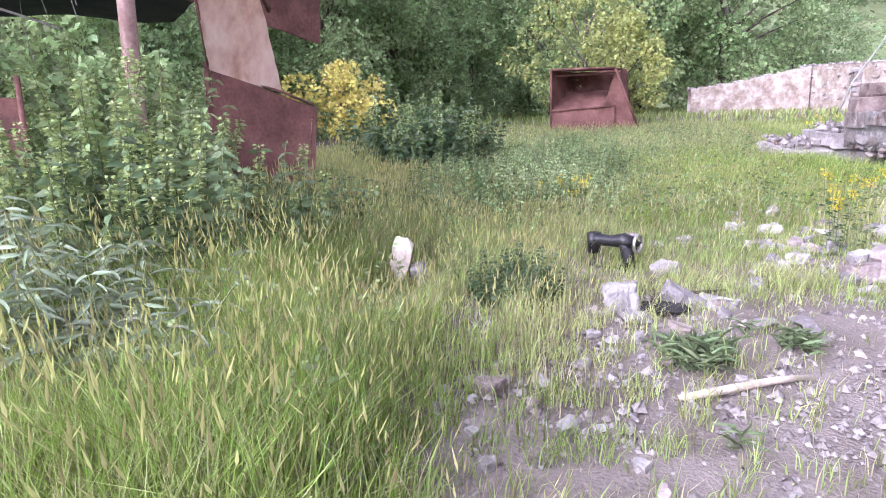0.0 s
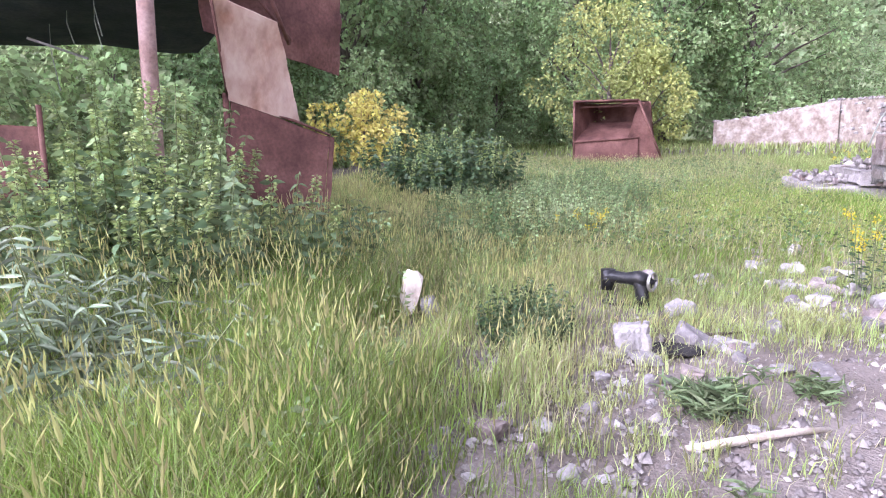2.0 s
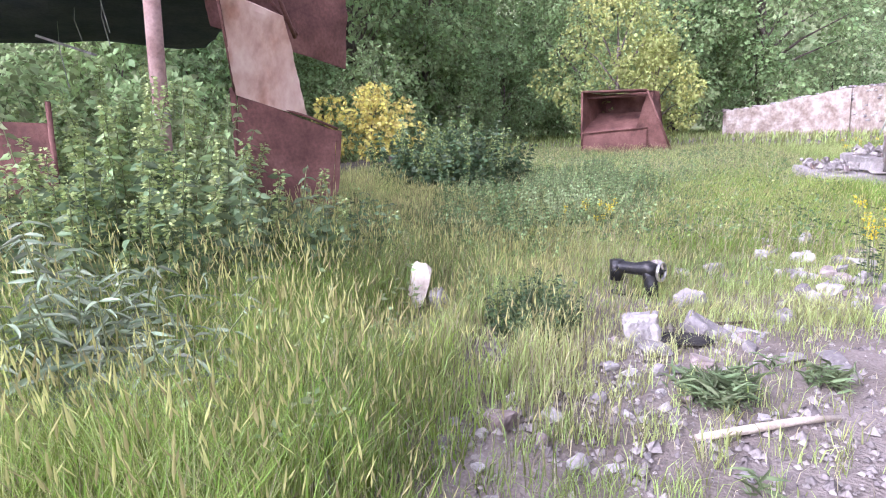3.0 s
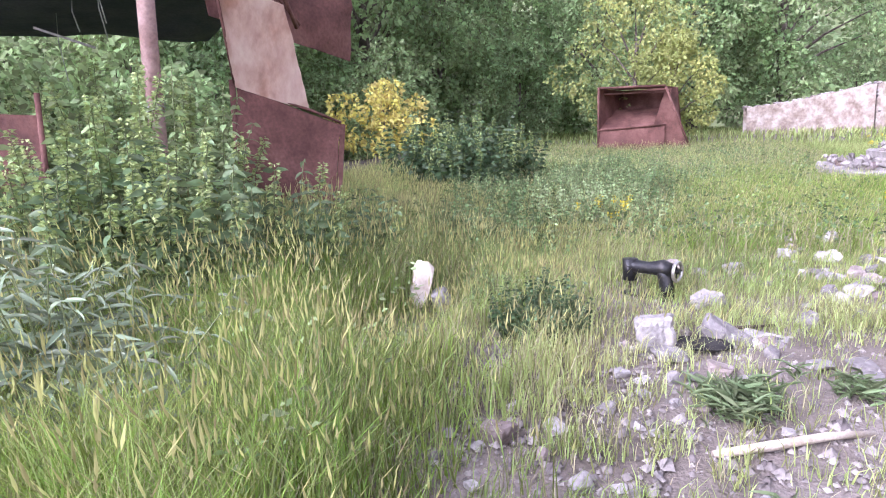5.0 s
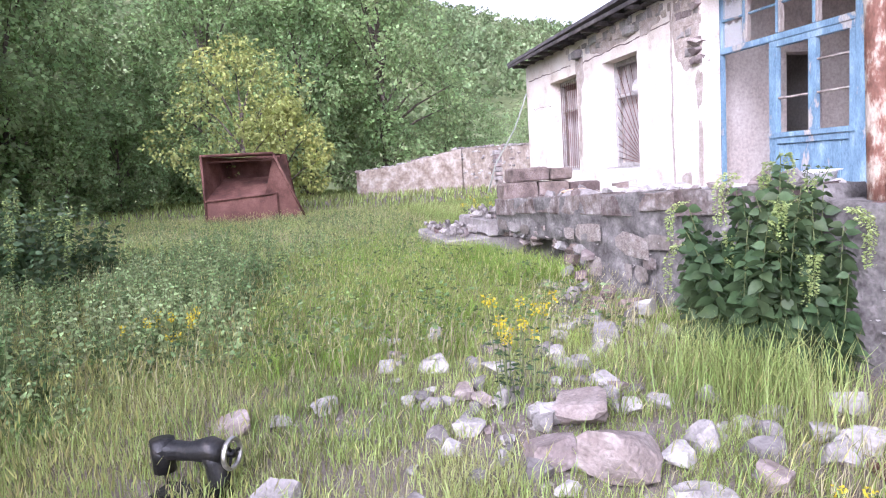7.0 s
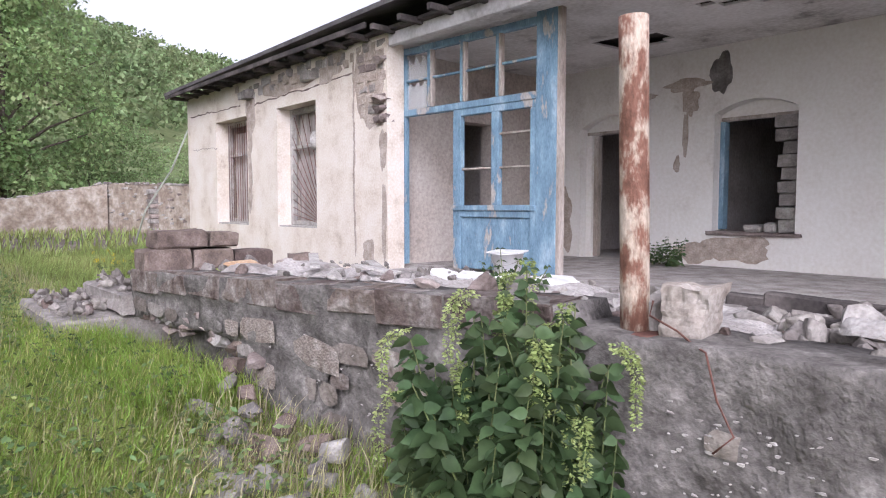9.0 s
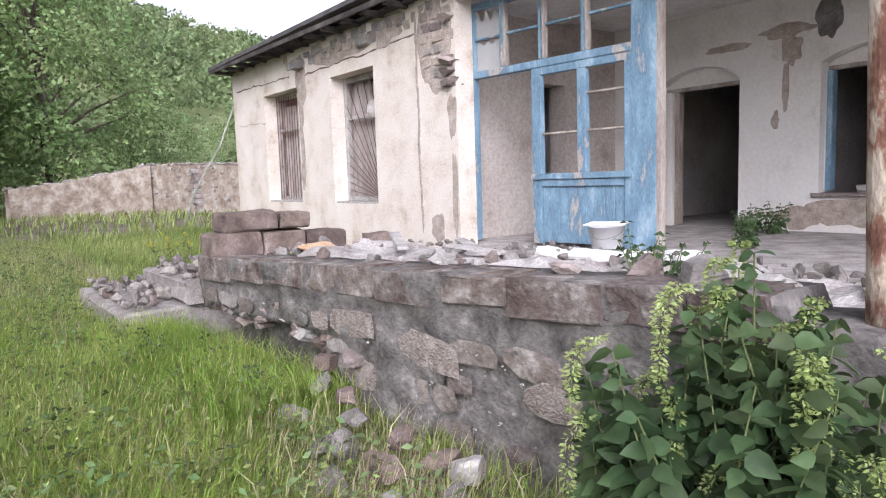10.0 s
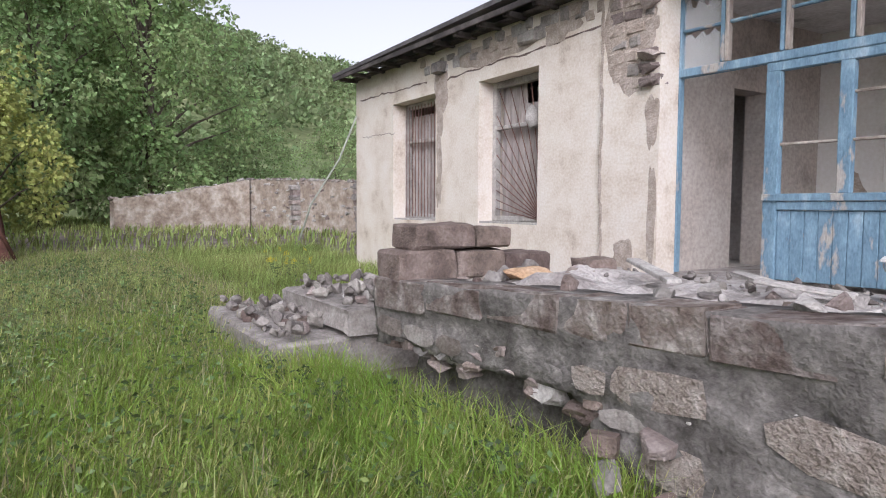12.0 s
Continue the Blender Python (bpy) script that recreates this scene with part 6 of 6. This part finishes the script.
def nettle(name, x, y, stems, spread, height, label, leaf=0.10, spikes=True, z=None, category="weed", leaf_mat=None, lean=0.12, aspect=0.62, gap=0.5):
    """A clump of upright weeds: stems, paired leaves, flower spikes."""
    p = empty(name, Matrix.Translation((x, y, gz(x, y) if z is None else z)))
    tagged(p, label, category, "weeds")
    bm = bmesh.new()
    C, D, S, FC, FD = [], [], [], [], []
    for i in range(stems):
        a, r = random.uniform(0, 6.28), spread * math.sqrt(random.random())
        bx, by = r * math.cos(a), r * math.sin(a)
        h = height * random.uniform(0.6, 1.08) * (1 - 0.25 * r / max(spread, 0.01))
        tx, ty = bx + (bx * 0.25 + random.gauss(0, lean)) * h, by + (by * 0.25 + random.gauss(0, lean)) * h
        tube(bm, [(bx, by, 0), (bx * 0.6 + tx * 0.4, by * 0.6 + ty * 0.4, h * 0.5), (tx, ty, h)], [0.006, 0.005, 0.003], 4, False)
        nodes = int(h / (leaf * gap))
        turn = random.uniform(0, 6.28)
        flowering = random.random() < 0.5
        for k in range(1, nodes + 1):
            t = k / nodes
            px, py, pz = bx + (tx - bx) * t, by + (ty - by) * t, h * t
            turn += 1.57
            sz = leaf * (1.15 - 0.65 * t) * random.uniform(0.8, 1.25)
            for q in range(3 if t < 0.8 else 2):
                aa = turn + q * (2.1 if t < 0.8 else math.pi) + random.uniform(-0.3, 0.3)
                C.append((px, py, pz))
                D.append((math.cos(aa), math.sin(aa), random.uniform(-0.55, 0.2)))
                S.append(sz)
            if spikes and gap >= 0.5 and flowering and t > 0.45:
                for q in range(26):
                    aa = random.uniform(0, 6.28)
                    FC.append((px + 0.012 * math.cos(aa), py + 0.012 * math.sin(aa), pz + random.uniform(-0.05, 0.05)))
                    FD.append((math.cos(aa), math.sin(aa), random.uniform(-0.4, 0.5)))
        if spikes and gap < 0.5 and random.random() < 0.42:
            # long drooping catkins from the tip
            ox, oy = tx - bx * 0.2, ty - by * 0.2
            od = math.hypot(ox, oy) + 0.01
            ln = random.uniform(0.2, 0.36)
            for q in range(230):
                u = random.random()
                aa, rr = random.uniform(0, 6.28), 0.030 * (1 - 0.6 * u) * math.sqrt(random.random())
                out = 0.03 + 0.10 * math.sin(min(1.0, u * 1.6) * 1.57)
                FC.append((tx + ox / od * out + rr * math.cos(aa), ty + oy / od * out + rr * math.sin(aa), h + 0.10 - ln * u * (0.35 + 0.65 * u)))
                FD.append((math.cos(aa), math.sin(aa), random.uniform(-0.7, 0.4)))
    tagged(part("stalk_mass", bm, M_STEM, p), kind="stuff")
    V, T = leaf_cloud(np.array(C), np.array(D), np.array(S), aspect, 0.3, "fine" if leaf > 0.11 else "diamond")
    tagged(np_mesh("foliage", V, T, leaf_mat or M_NETTLE, p), kind="stuff")
    if spikes and FC:
        V, T = leaf_cloud(np.array(FC), np.array(FD), 0.034 if gap >= 0.5 else 0.022, 0.5, 0.2, "card")
        tagged(np_mesh("blossom", V, T, M_SPIKE, p, "pale yellow-green flower spikes"), kind="stuff")
    return p


NET = "tall dark green nettle clump with pale flower spikes"
nettle("nettle_clump", 5.80, -3.48, 40, 0.33, 1.36, "tall dark nettle clump growing at the terrace wall", leaf=0.15, gap=0.36, aspect=0.72)
nettle("nettle_clump", 6.04, -3.38, 16, 0.18, 1.2, "tall dark nettle clump growing at the terrace wall", leaf=0.15, gap=0.36, aspect=0.72)
nettle("nettle_clump", 5.52, -3.64, 18, 0.18, 1.1, "tall dark nettle clump growing at the terrace wall", leaf=0.15, gap=0.36, aspect=0.72)
for (x, y, n, s, h) in ((7.9, -9.9, 46, 0.6, 1.42), (7.3, -9.7, 40, 0.55, 1.15), (7.6, -10.4, 50, 0.7, 1.95), (8.4, -10.3, 40, 0.6, 1.4), (6.5, -9.5, 26, 0.5, 0.9), (6.7, -11.2, 50, 0.8, 1.95), (5.8, -11.0, 36, 0.8, 1.2), (7.7, -12.0, 46, 0.8, 1.9), (5.2, -10.1, 26, 0.6, 0.75), (4.4, -10.6, 26, 0.7, 0.8), (6.5, -12.6, 46, 1.0, 1.6), (5.0, -12.4, 46, 1.0, 1.6)):
    nettle("nettle_clump", x, y, n, s, h, NET, leaf=0.15 if y > -10.35 and x > 7 else 0.13, aspect=0.46, leaf_mat=M_WEED if y < -10.35 else M_PALENETTLE)
for (x, y, n, s, h) in ((0.3, -10.0, 46, 0.65, 1.45), (-0.5, -10.3, 40, 0.6, 1.55), (0.5, -10.8, 36, 0.6, 1.5), (-0.6, -9.6, 30, 0.55, 1.25)):
    nettle("shrub", x, y, n, s, h, "bushy green shrub with upright pale shoots", leaf=0.15, category="shrub")
nettle("weed", 7.4, -7.62, 60, 0.26, 0.40, "low bushy grey-green herb beside gravel", leaf=0.05, spikes=False, lean=0.3)
nettle("weed", 6.9, -8.05, 26, 0.2, 0.34, "low grey-green herb beside gravel", leaf=0.05, spikes=False, leaf_mat=M_WEED, lean=0.3)
for i in range(64):
    x, y = random.uniform(-2.0, 5.6), random.uniform(-10.0, -6.9)
    if x > 4.4 and y > -7.8:
        continue
    nettle("weed", x, y, 22, 0.40, random.uniform(0.46, 0.72), "bushy grey-green meadow herb", leaf=0.07, spikes=False, leaf_mat=M_HERB if i % 3 else M_WEED, lean=0.2)
for i in range(20):
    x, y = random.uniform(-8, 2.0), random.uniform(-10, -4.2)
    nettle("weed", x, y, 18, 0.5, random.uniform(0.36, 0.52), "bushy grey-green meadow herb", leaf=0.08, spikes=False, leaf_mat=M_HERB if i % 2 else M_WEED, lean=0.2)
for (x, y) in ((2.4, -4.1), (1.6, -4.05), (1.0, -4.2), (0.3, -4.3), (2.0, -3.7), (1.2, -3.6)):
    nettle("weed", x, y, 14, 0.25, random.uniform(0.3, 0.45), "leafy weed in the hollow of the wall", leaf=0.09, spikes=False, lean=0.2)
for (x, y, h) in ((-1.0, -0.35, 0.6), (-0.75, -0.3, 0.45), (2.75, 3.2, 0.5), (2.3, 3.3, 0.45), (3.2, 1.5, 0.5), (4.3, -1.9, 0.6), (4.7, -2.3, 0.55), (4.9, -2.6, 0.5)):
    nettle("weed", x, y, 9, 0.14, h, "weed sprouting from terrace rubble", leaf=0.09, spikes=False, z=FLOOR - 0.02 if x > -0.2 else None, lean=0.2)


M_THISTLE = node_mat("dull_thistle_leaves", [(0.09, 0.135, 0.055), (0.155, 0.215, 0.095), (0.25, 0.305, 0.155)], 3, 20, 0.6, 0, island=0.4, translucent=0.35)


def leafy_rosette(x, y, r, label, blade=0.30, n=46):
    """A thistle-like rosette of long narrow leaves."""
    C = np.zeros((n, 3))
    C[:, 0], C[:, 1] = rng.normal(0, r * 0.3, n), rng.normal(0, r * 0.3, n)
    C[:, 2] = rng.uniform(0, 0.08, n)
    a = rng.uniform(0, 6.28, n)
    D = np.stack([np.cos(a), np.sin(a), rng.uniform(0.1, 1.1, n)], 1)
    V, T = leaf_cloud(C, D, rng.uniform(0.5, 1.2, n) * blade, 0.16, 0.4, "fine")
    p = empty("rosette_weed", Matrix.Translation((x, y, gz(x, y))))
    tagged(np_mesh("foliage", V, T, M_THISTLE, p), kind="stuff")
    return tagged(p, label, "weed", "weeds")


for (x, y, r, b, n) in ((8.24, -6.60, 0.26, 0.11, 330), (7.98, -6.06, 0.17, 0.11, 110), (8.20, -6.56, 0.2, 0.14, 130), (9.1, -6.55, 0.06, 0.1, 20), (7.85, -6.3, 0.06, 0.1, 16)):
    leafy_rosette(x, y, r, "dark green spiky-leaved weed in gravel", b, n)
M_LANCE = node_mat("grey_green_lance_leaves", [(0.15, 0.20, 0.12), (0.25, 0.31, 0.19), (0.38, 0.43, 0.29)], 2, 12, 0.6, 0, island=0.4, translucent=0.35)
for (x, y, n, h) in ((9.25, -9.25, 10, 0.92), (9.05, -9.05, 9, 0.85), (9.1, -9.5, 9, 1.0), (9.45, -9.0, 8, 0.74), (8.85, -9.55, 8, 0.98), (9.5, -9.45, 8, 0.95), (8.8, -9.15, 7, 0.82), (9.3, -8.85, 6, 0.66)):
    nettle("broad_weed", x, y, n, 0.20, h, "tall weed with long grey-green leaves", leaf=0.21, spikes=False, leaf_mat=M_LANCE, lean=0.3, aspect=0.17, gap=0.42)
for (x, y) in ((9.75, -8.55), (9.6, -8.75)):
    nettle("broad_weed", x, y, 4, 0.08, 0.3, "low weed with broad lobed leaves", leaf=0.14, spikes=False, lean=0.3)


def yellow_flowers(x, y, n, h, spread, label="clump of bright yellow mustard flowers in grass"):
    p = empty("yellow_flowers", Matrix.Translation((x, y, gz(x, y))))
    tagged(p, label, "flowers", "yellow flowers")
    bm = bmesh.new()
    C, D, L, LD = [], [], [], []
    for i in range(n):
        a, r = random.uniform(0, 6.28), spread * math.sqrt(random.random())
        bx, by, hh = r * math.cos(a), r * math.sin(a), h * random.uniform(0.6, 1.05)
        tx, ty = bx * 1.5, by * 1.5
        tube(bm, [(bx, by, 0), (tx, ty, hh)], [0.004, 0.002], 4, False)
        for k in range(26):
            aa = random.uniform(0, 6.28)
            rr = random.uniform(0, 0.022)
            C.append((tx + rr * math.cos(aa), ty + rr * math.sin(aa), hh + random.uniform(-0.05, 0.02)))
            D.append((math.cos(aa), math.sin(aa), 0.3))
        for k in range(8):
            aa, t = random.uniform(0, 6.28), random.uniform(0.1, 0.8)
            L.append((bx + (tx - bx) * t, by + (ty - by) * t, hh * t))
            LD.append((math.cos(aa), math.sin(aa), 0.2))
    tagged(part("stalk_mass", bm, M_STEM, p), kind="stuff")
    V, T = leaf_cloud(np.array(C), np.array(D), 0.016, 0.9)
    tagged(np_mesh("blossom", V, T, M_YELLOW, p), kind="stuff")
    V, T = leaf_cloud(np.array(L), np.array(LD), 0.06, 0.3)
    tagged(np_mesh("foliage", V, T, M_NETTLE, p), kind="stuff")


yellow_flowers(5.92, -5.22, 10, 0.64, 0.15)
yellow_flowers(5.78, -5.28, 5, 0.5, 0.1)
yellow_flowers(4.2, -7.47, 12, 0.5, 0.2)
yellow_flowers(7.55, -4.35, 14, 0.10, 0.14, "low yellow flowers by the wall foot")
yellow_flowers(-6.0, -2.0, 16, 0.55, 0.4)


# ---- trees ----
def crown(name, centre_list, leaves, size, material, parent):
    """Leaves spread through many overlapping clumps."""
    C, D, S = [], [], []
    tot = sum(r ** 2 for _, r in centre_list)
    for c, r in centre_list:
        n = max(20, int(leaves * r ** 2 / tot))
        v = rng.normal(0, 1, (n, 3))
        v /= np.linalg.norm(v, axis=1)[:, None]
        rad = r * rng.uniform(0.55, 1.08, n) ** 0.6
        v[:, 2] *= 0.8
        C.append(np.array(c) + v * rad[:, None])
        dd = v + rng.normal(0, 0.6, (n, 3))
        dd[:, 2] -= 0.25
        D.append(dd)
        S.append(rng.uniform(0.6, 1.3, n) * size)
    V, T = leaf_cloud(np.concatenate(C), np.concatenate(D), np.concatenate(S), 0.7, 0.2, "card")
    return np_mesh(name, V, T, material, parent)


def tree(x, y, h, r, leaves, size, material, label, trunk=0.18, low=0.25, clumps=46, name="tree", z=None):
    z0 = gz(x, y) if z is None else z
    p = empty(name, Matrix.Translation((x, y, z0 - 0.05)))
    tagged(p, label, "tree" if name == "tree" else "bush", "trees behind the yard" if name == "tree" else "")
    bm = bmesh.new()
    tube(bm, [(0, 0, 0), (0.05 * r, 0.02, h * 0.3), (-0.04 * r, 0.05, h * 0.6), (0, 0, h * 0.85)], [trunk, trunk * 0.8, trunk * 0.5, trunk * 0.15], 10)
    cl = []
    for i in range(clumps):
        t = (i + 0.5) / clumps
        zz = h * (low + (1 - low) * t)
        prof = math.sin(math.pi * min(1, 0.18 + 0.82 * t)) ** 0.7
        a = i * 2.4 + random.uniform(-0.5, 0.5)
        rr = r * prof * random.uniform(0.35, 0.95)
        c = (rr * math.cos(a), rr * math.sin(a), zz)
        cl.append((c, r * random.uniform(0.13, 0.30)))
        if i % 4 == 0:
            tube(bm, [(0, 0, zz * 0.6), (c[0] * 0.5, c[1] * 0.5, zz * 0.85), c], [trunk * 0.35, trunk * 0.2, trunk * 0.06], 6, False)
    part("trunk", bm, M_BARK, p)
    crown("crown", cl, leaves, size, material, p)
    return p


FT = "tall dense green broadleaf tree behind the yard"
big = [tree(0, 0, 12.5, 4.6, 20000, 0.23, M_FOREST, FT, 0.28, 0.10, 100, z=0), tree(0, 0, 10.5, 4.2, 18000, 0.22, M_FOREST, FT, 0.24, 0.08, 90, z=0), tree(0, 0, 14.5, 5.0, 21000, 0.24, M_FOREST, FT, 0.3, 0.12, 105, z=0)]
spots = [(-14.5, -18.5), (-19.5, -17.0), (-26.0, -17.5), (-24.5, -10.0), (-27.0, -5.5), (-29.0, -1.0), (-8.5, -20.5), (-3.0, -21.5), (2.5, -22.5), (-12.0, -24.5), (-33.0, -12.0), (-35.0, -5.0), (-20.0, -24.0)]
used = [0, 0, 0]
for i, (x, y) in enumerate(spots):
    k = i % 3
    m = pose(x, y, gz(x, y) - 0.05, 0, 0, 67 * i % 360)
    if used[k] == 0:
        big[k].matrix_basis = m
        used[k] = 1
    else:
        c = copy_thing(big[k], m)
        s = 0.88 + 0.24 * ((i * 37) % 10) / 10
        c.scale = (s, s, s)
tree(-13.6, -7.9, 5.6, 2.7, 5000, 0.13, M_LIME, "lime-yellow young tree behind the rusty hopper", 0.12, 0.15, 44)
tree(-13.4, -6.6, 3.8, 1.6, 4500, 0.13, M_LIME, "lime-yellow young tree behind the rusty hopper", 0.08, 0.2, 26)
tree(-5.3, -14.0, 2.25, 1.45, 2500, 0.12, M_GOLD, "golden-yellow leafed bush before dark trees", 0.05, 0.3, 26, name="bush")
tree(-7.2, -14.6, 3.6, 1.6, 2600, 0.12, M_WEED, "thin grey-green bush with bare twigs", 0.06, 0.3, 24, name="bush")
for (x, y, h, r) in ((5.2, -14.4, 2.3, 1.7), (3.4, -13.8, 2.0, 1.5), (7.2, -15.2, 2.4, 1.7)):
    tree(x, y, h, r, 5000, 0.12, M_WEED, "pale grey-green overgrown bush behind weeds", 0.05, 0.05, 30, name="bush")
for (x, y, h, r) in ((-21.0, -13.5, 4.5, 2.4), (-17.5, -14.5, 4.0, 2.2), (-25.0, -14.0, 5.0, 2.6), (-21.0, -8.5, 4.0, 2.2), (-36.0, 6.0, 6.0, 3.4), (-38.0, 12.0, 6.5, 3.6), (-33.0, 3.5, 5.0, 2.6), (-30.0, 13.0, 5.0, 2.6), (2.0, -15.5, 3.2, 1.9), (-1.5, -16.5, 3.6, 2.0), (5.5, -17.0, 3.4, 2.1), (9.0, -16.5, 3.2, 2.0), (-9.5, -17.5, 3.2, 1.7)):
    tree(x, y, h, r, 7000, 0.14, M_FOREST, "dense green thicket bush", 0.06, 0.05, 34, name="bush")


# ---- wooded hill ----
def hill_z(x, y):
    """A wooded ridge to the west whose crest falls away northwards."""
    ex, ey = 6.0 - x, y + 6.0
    r, az = math.hypot(ex, ey), math.degrees(math.atan2(ey, ex))
    crest = 190 * math.tan(radians(max(5.0, min(17.0, 14.6 - 0.27 * (az - 12)))))
    rise = max(0.0, min(1.0, (r - 45) / 145))
    return -3.0 + (crest + 3.0 + 1.5 * noise.noise(Vector((az * 0.25, 0, 0)))) * rise ** 0.9 + 1.5 * noise.noise(Vector((x * 0.03, y * 0.03, 4))) * (1 - rise)


V, F = [], []
hx = np.linspace(-420, -20, 70)
hy = np.linspace(-300, 320, 80)
for yy in hy:
    for xx in hx:
        V.append((xx, yy, hill_z(xx, yy)))
for j in range(79):
    for i in range(69):
        a = j * 70 + i
        F.append((a, a + 1, a + 71, a + 70))
hl = raw("hill", V, F, M_HILL)
for p in hl.data.polygons:
    p.use_smooth = True
tagged(hl, "scrubby green hillside under a pale sky", "hill", kind="structure")
C, D, S = [], [], []
for i in range(3200):
    xx, yy = random.uniform(-260, -40), random.uniform(-160, 160)
    z = hill_z(xx, yy)
    far = math.hypot(6.0 - xx, yy + 6.0)
    if z < -2 or far > 230 or (far > 160 and random.random() < 0.75):
        continue
    r = random.uniform(2.0, 4.0) * (1 if far < 155 else 0.4)
    n = 96
    v = rng.normal(0, 1, (n, 3))
    v /= np.linalg.norm(v, axis=1)[:, None]
    v[:, 2] = np.abs(v[:, 2]) * 0.9
    C.append(np.array((xx, yy, z + 0.4 * r)) + v * r * rng.uniform(0.7, 1.1, n)[:, None])
    D.append(v + rng.normal(0, 0.5, (n, 3)))
    S.append(rng.uniform(0.7, 1.3, n) * 0.7)
V, T = leaf_cloud(np.concatenate(C), np.concatenate(D), np.concatenate(S), 0.8, 0.2, "card")
M_FARWOOD = node_mat("hillside_woods_leaves", [(0.12, 0.17, 0.075), (0.22, 0.29, 0.135), (0.36, 0.42, 0.22)], 0.12, 3, 0.7, 0, island=0.45, translucent=0.4)
tagged(np_mesh("far_woods", V, T, M_FARWOOD), "distant green woods covering the hillside", "woods", kind="stuff")

# loose gravel
n = 5200
x, y = scatter(16000, 5.0, 10.6, -8.4, -3.6, lambda x, y: np.clip(bare(x, y) + 0.04, 0, 1))
x, y = x[:n], y[:n]
n = len(x)
s = rng.gamma(2.0, 0.006, n) + 0.006
th = rng.uniform(0, 6.28, n)
z = ground_np(x, y) + 0.012
V = np.zeros((n, 6, 3))
for k in range(4):
    a = th + k * 1.57 + rng.uniform(-0.3, 0.3, n)
    V[:, k] = np.stack([x + s * np.cos(a), y + s * np.sin(a) * 0.8, z], 1)
V[:, 4] = np.stack([x + s * 0.3, y, z + s * 0.75], 1)
V[:, 5] = np.stack([x - s * 0.35, y + s * 0.2, z + s * 0.6], 1)
b = (np.arange(n) * 6)[:, None]
T = np.concatenate([b + np.array([q]) for q in ([0, 1, 4], [1, 2, 5], [1, 5, 4], [2, 3, 5], [3, 0, 4], [3, 4, 5])])
M_GRAVEL = node_mat("pale_gravel", [(0.175, 0.153, 0.132), (0.26, 0.232, 0.205), (0.37, 0.335, 0.30)], 9, 60, 0.95, 0.2, island=0.4)
tagged(np_mesh("gravel", V.reshape(-1, 3), T, M_GRAVEL), "loose pale gravel chips on the bare earth", "gravel", kind="stuff")
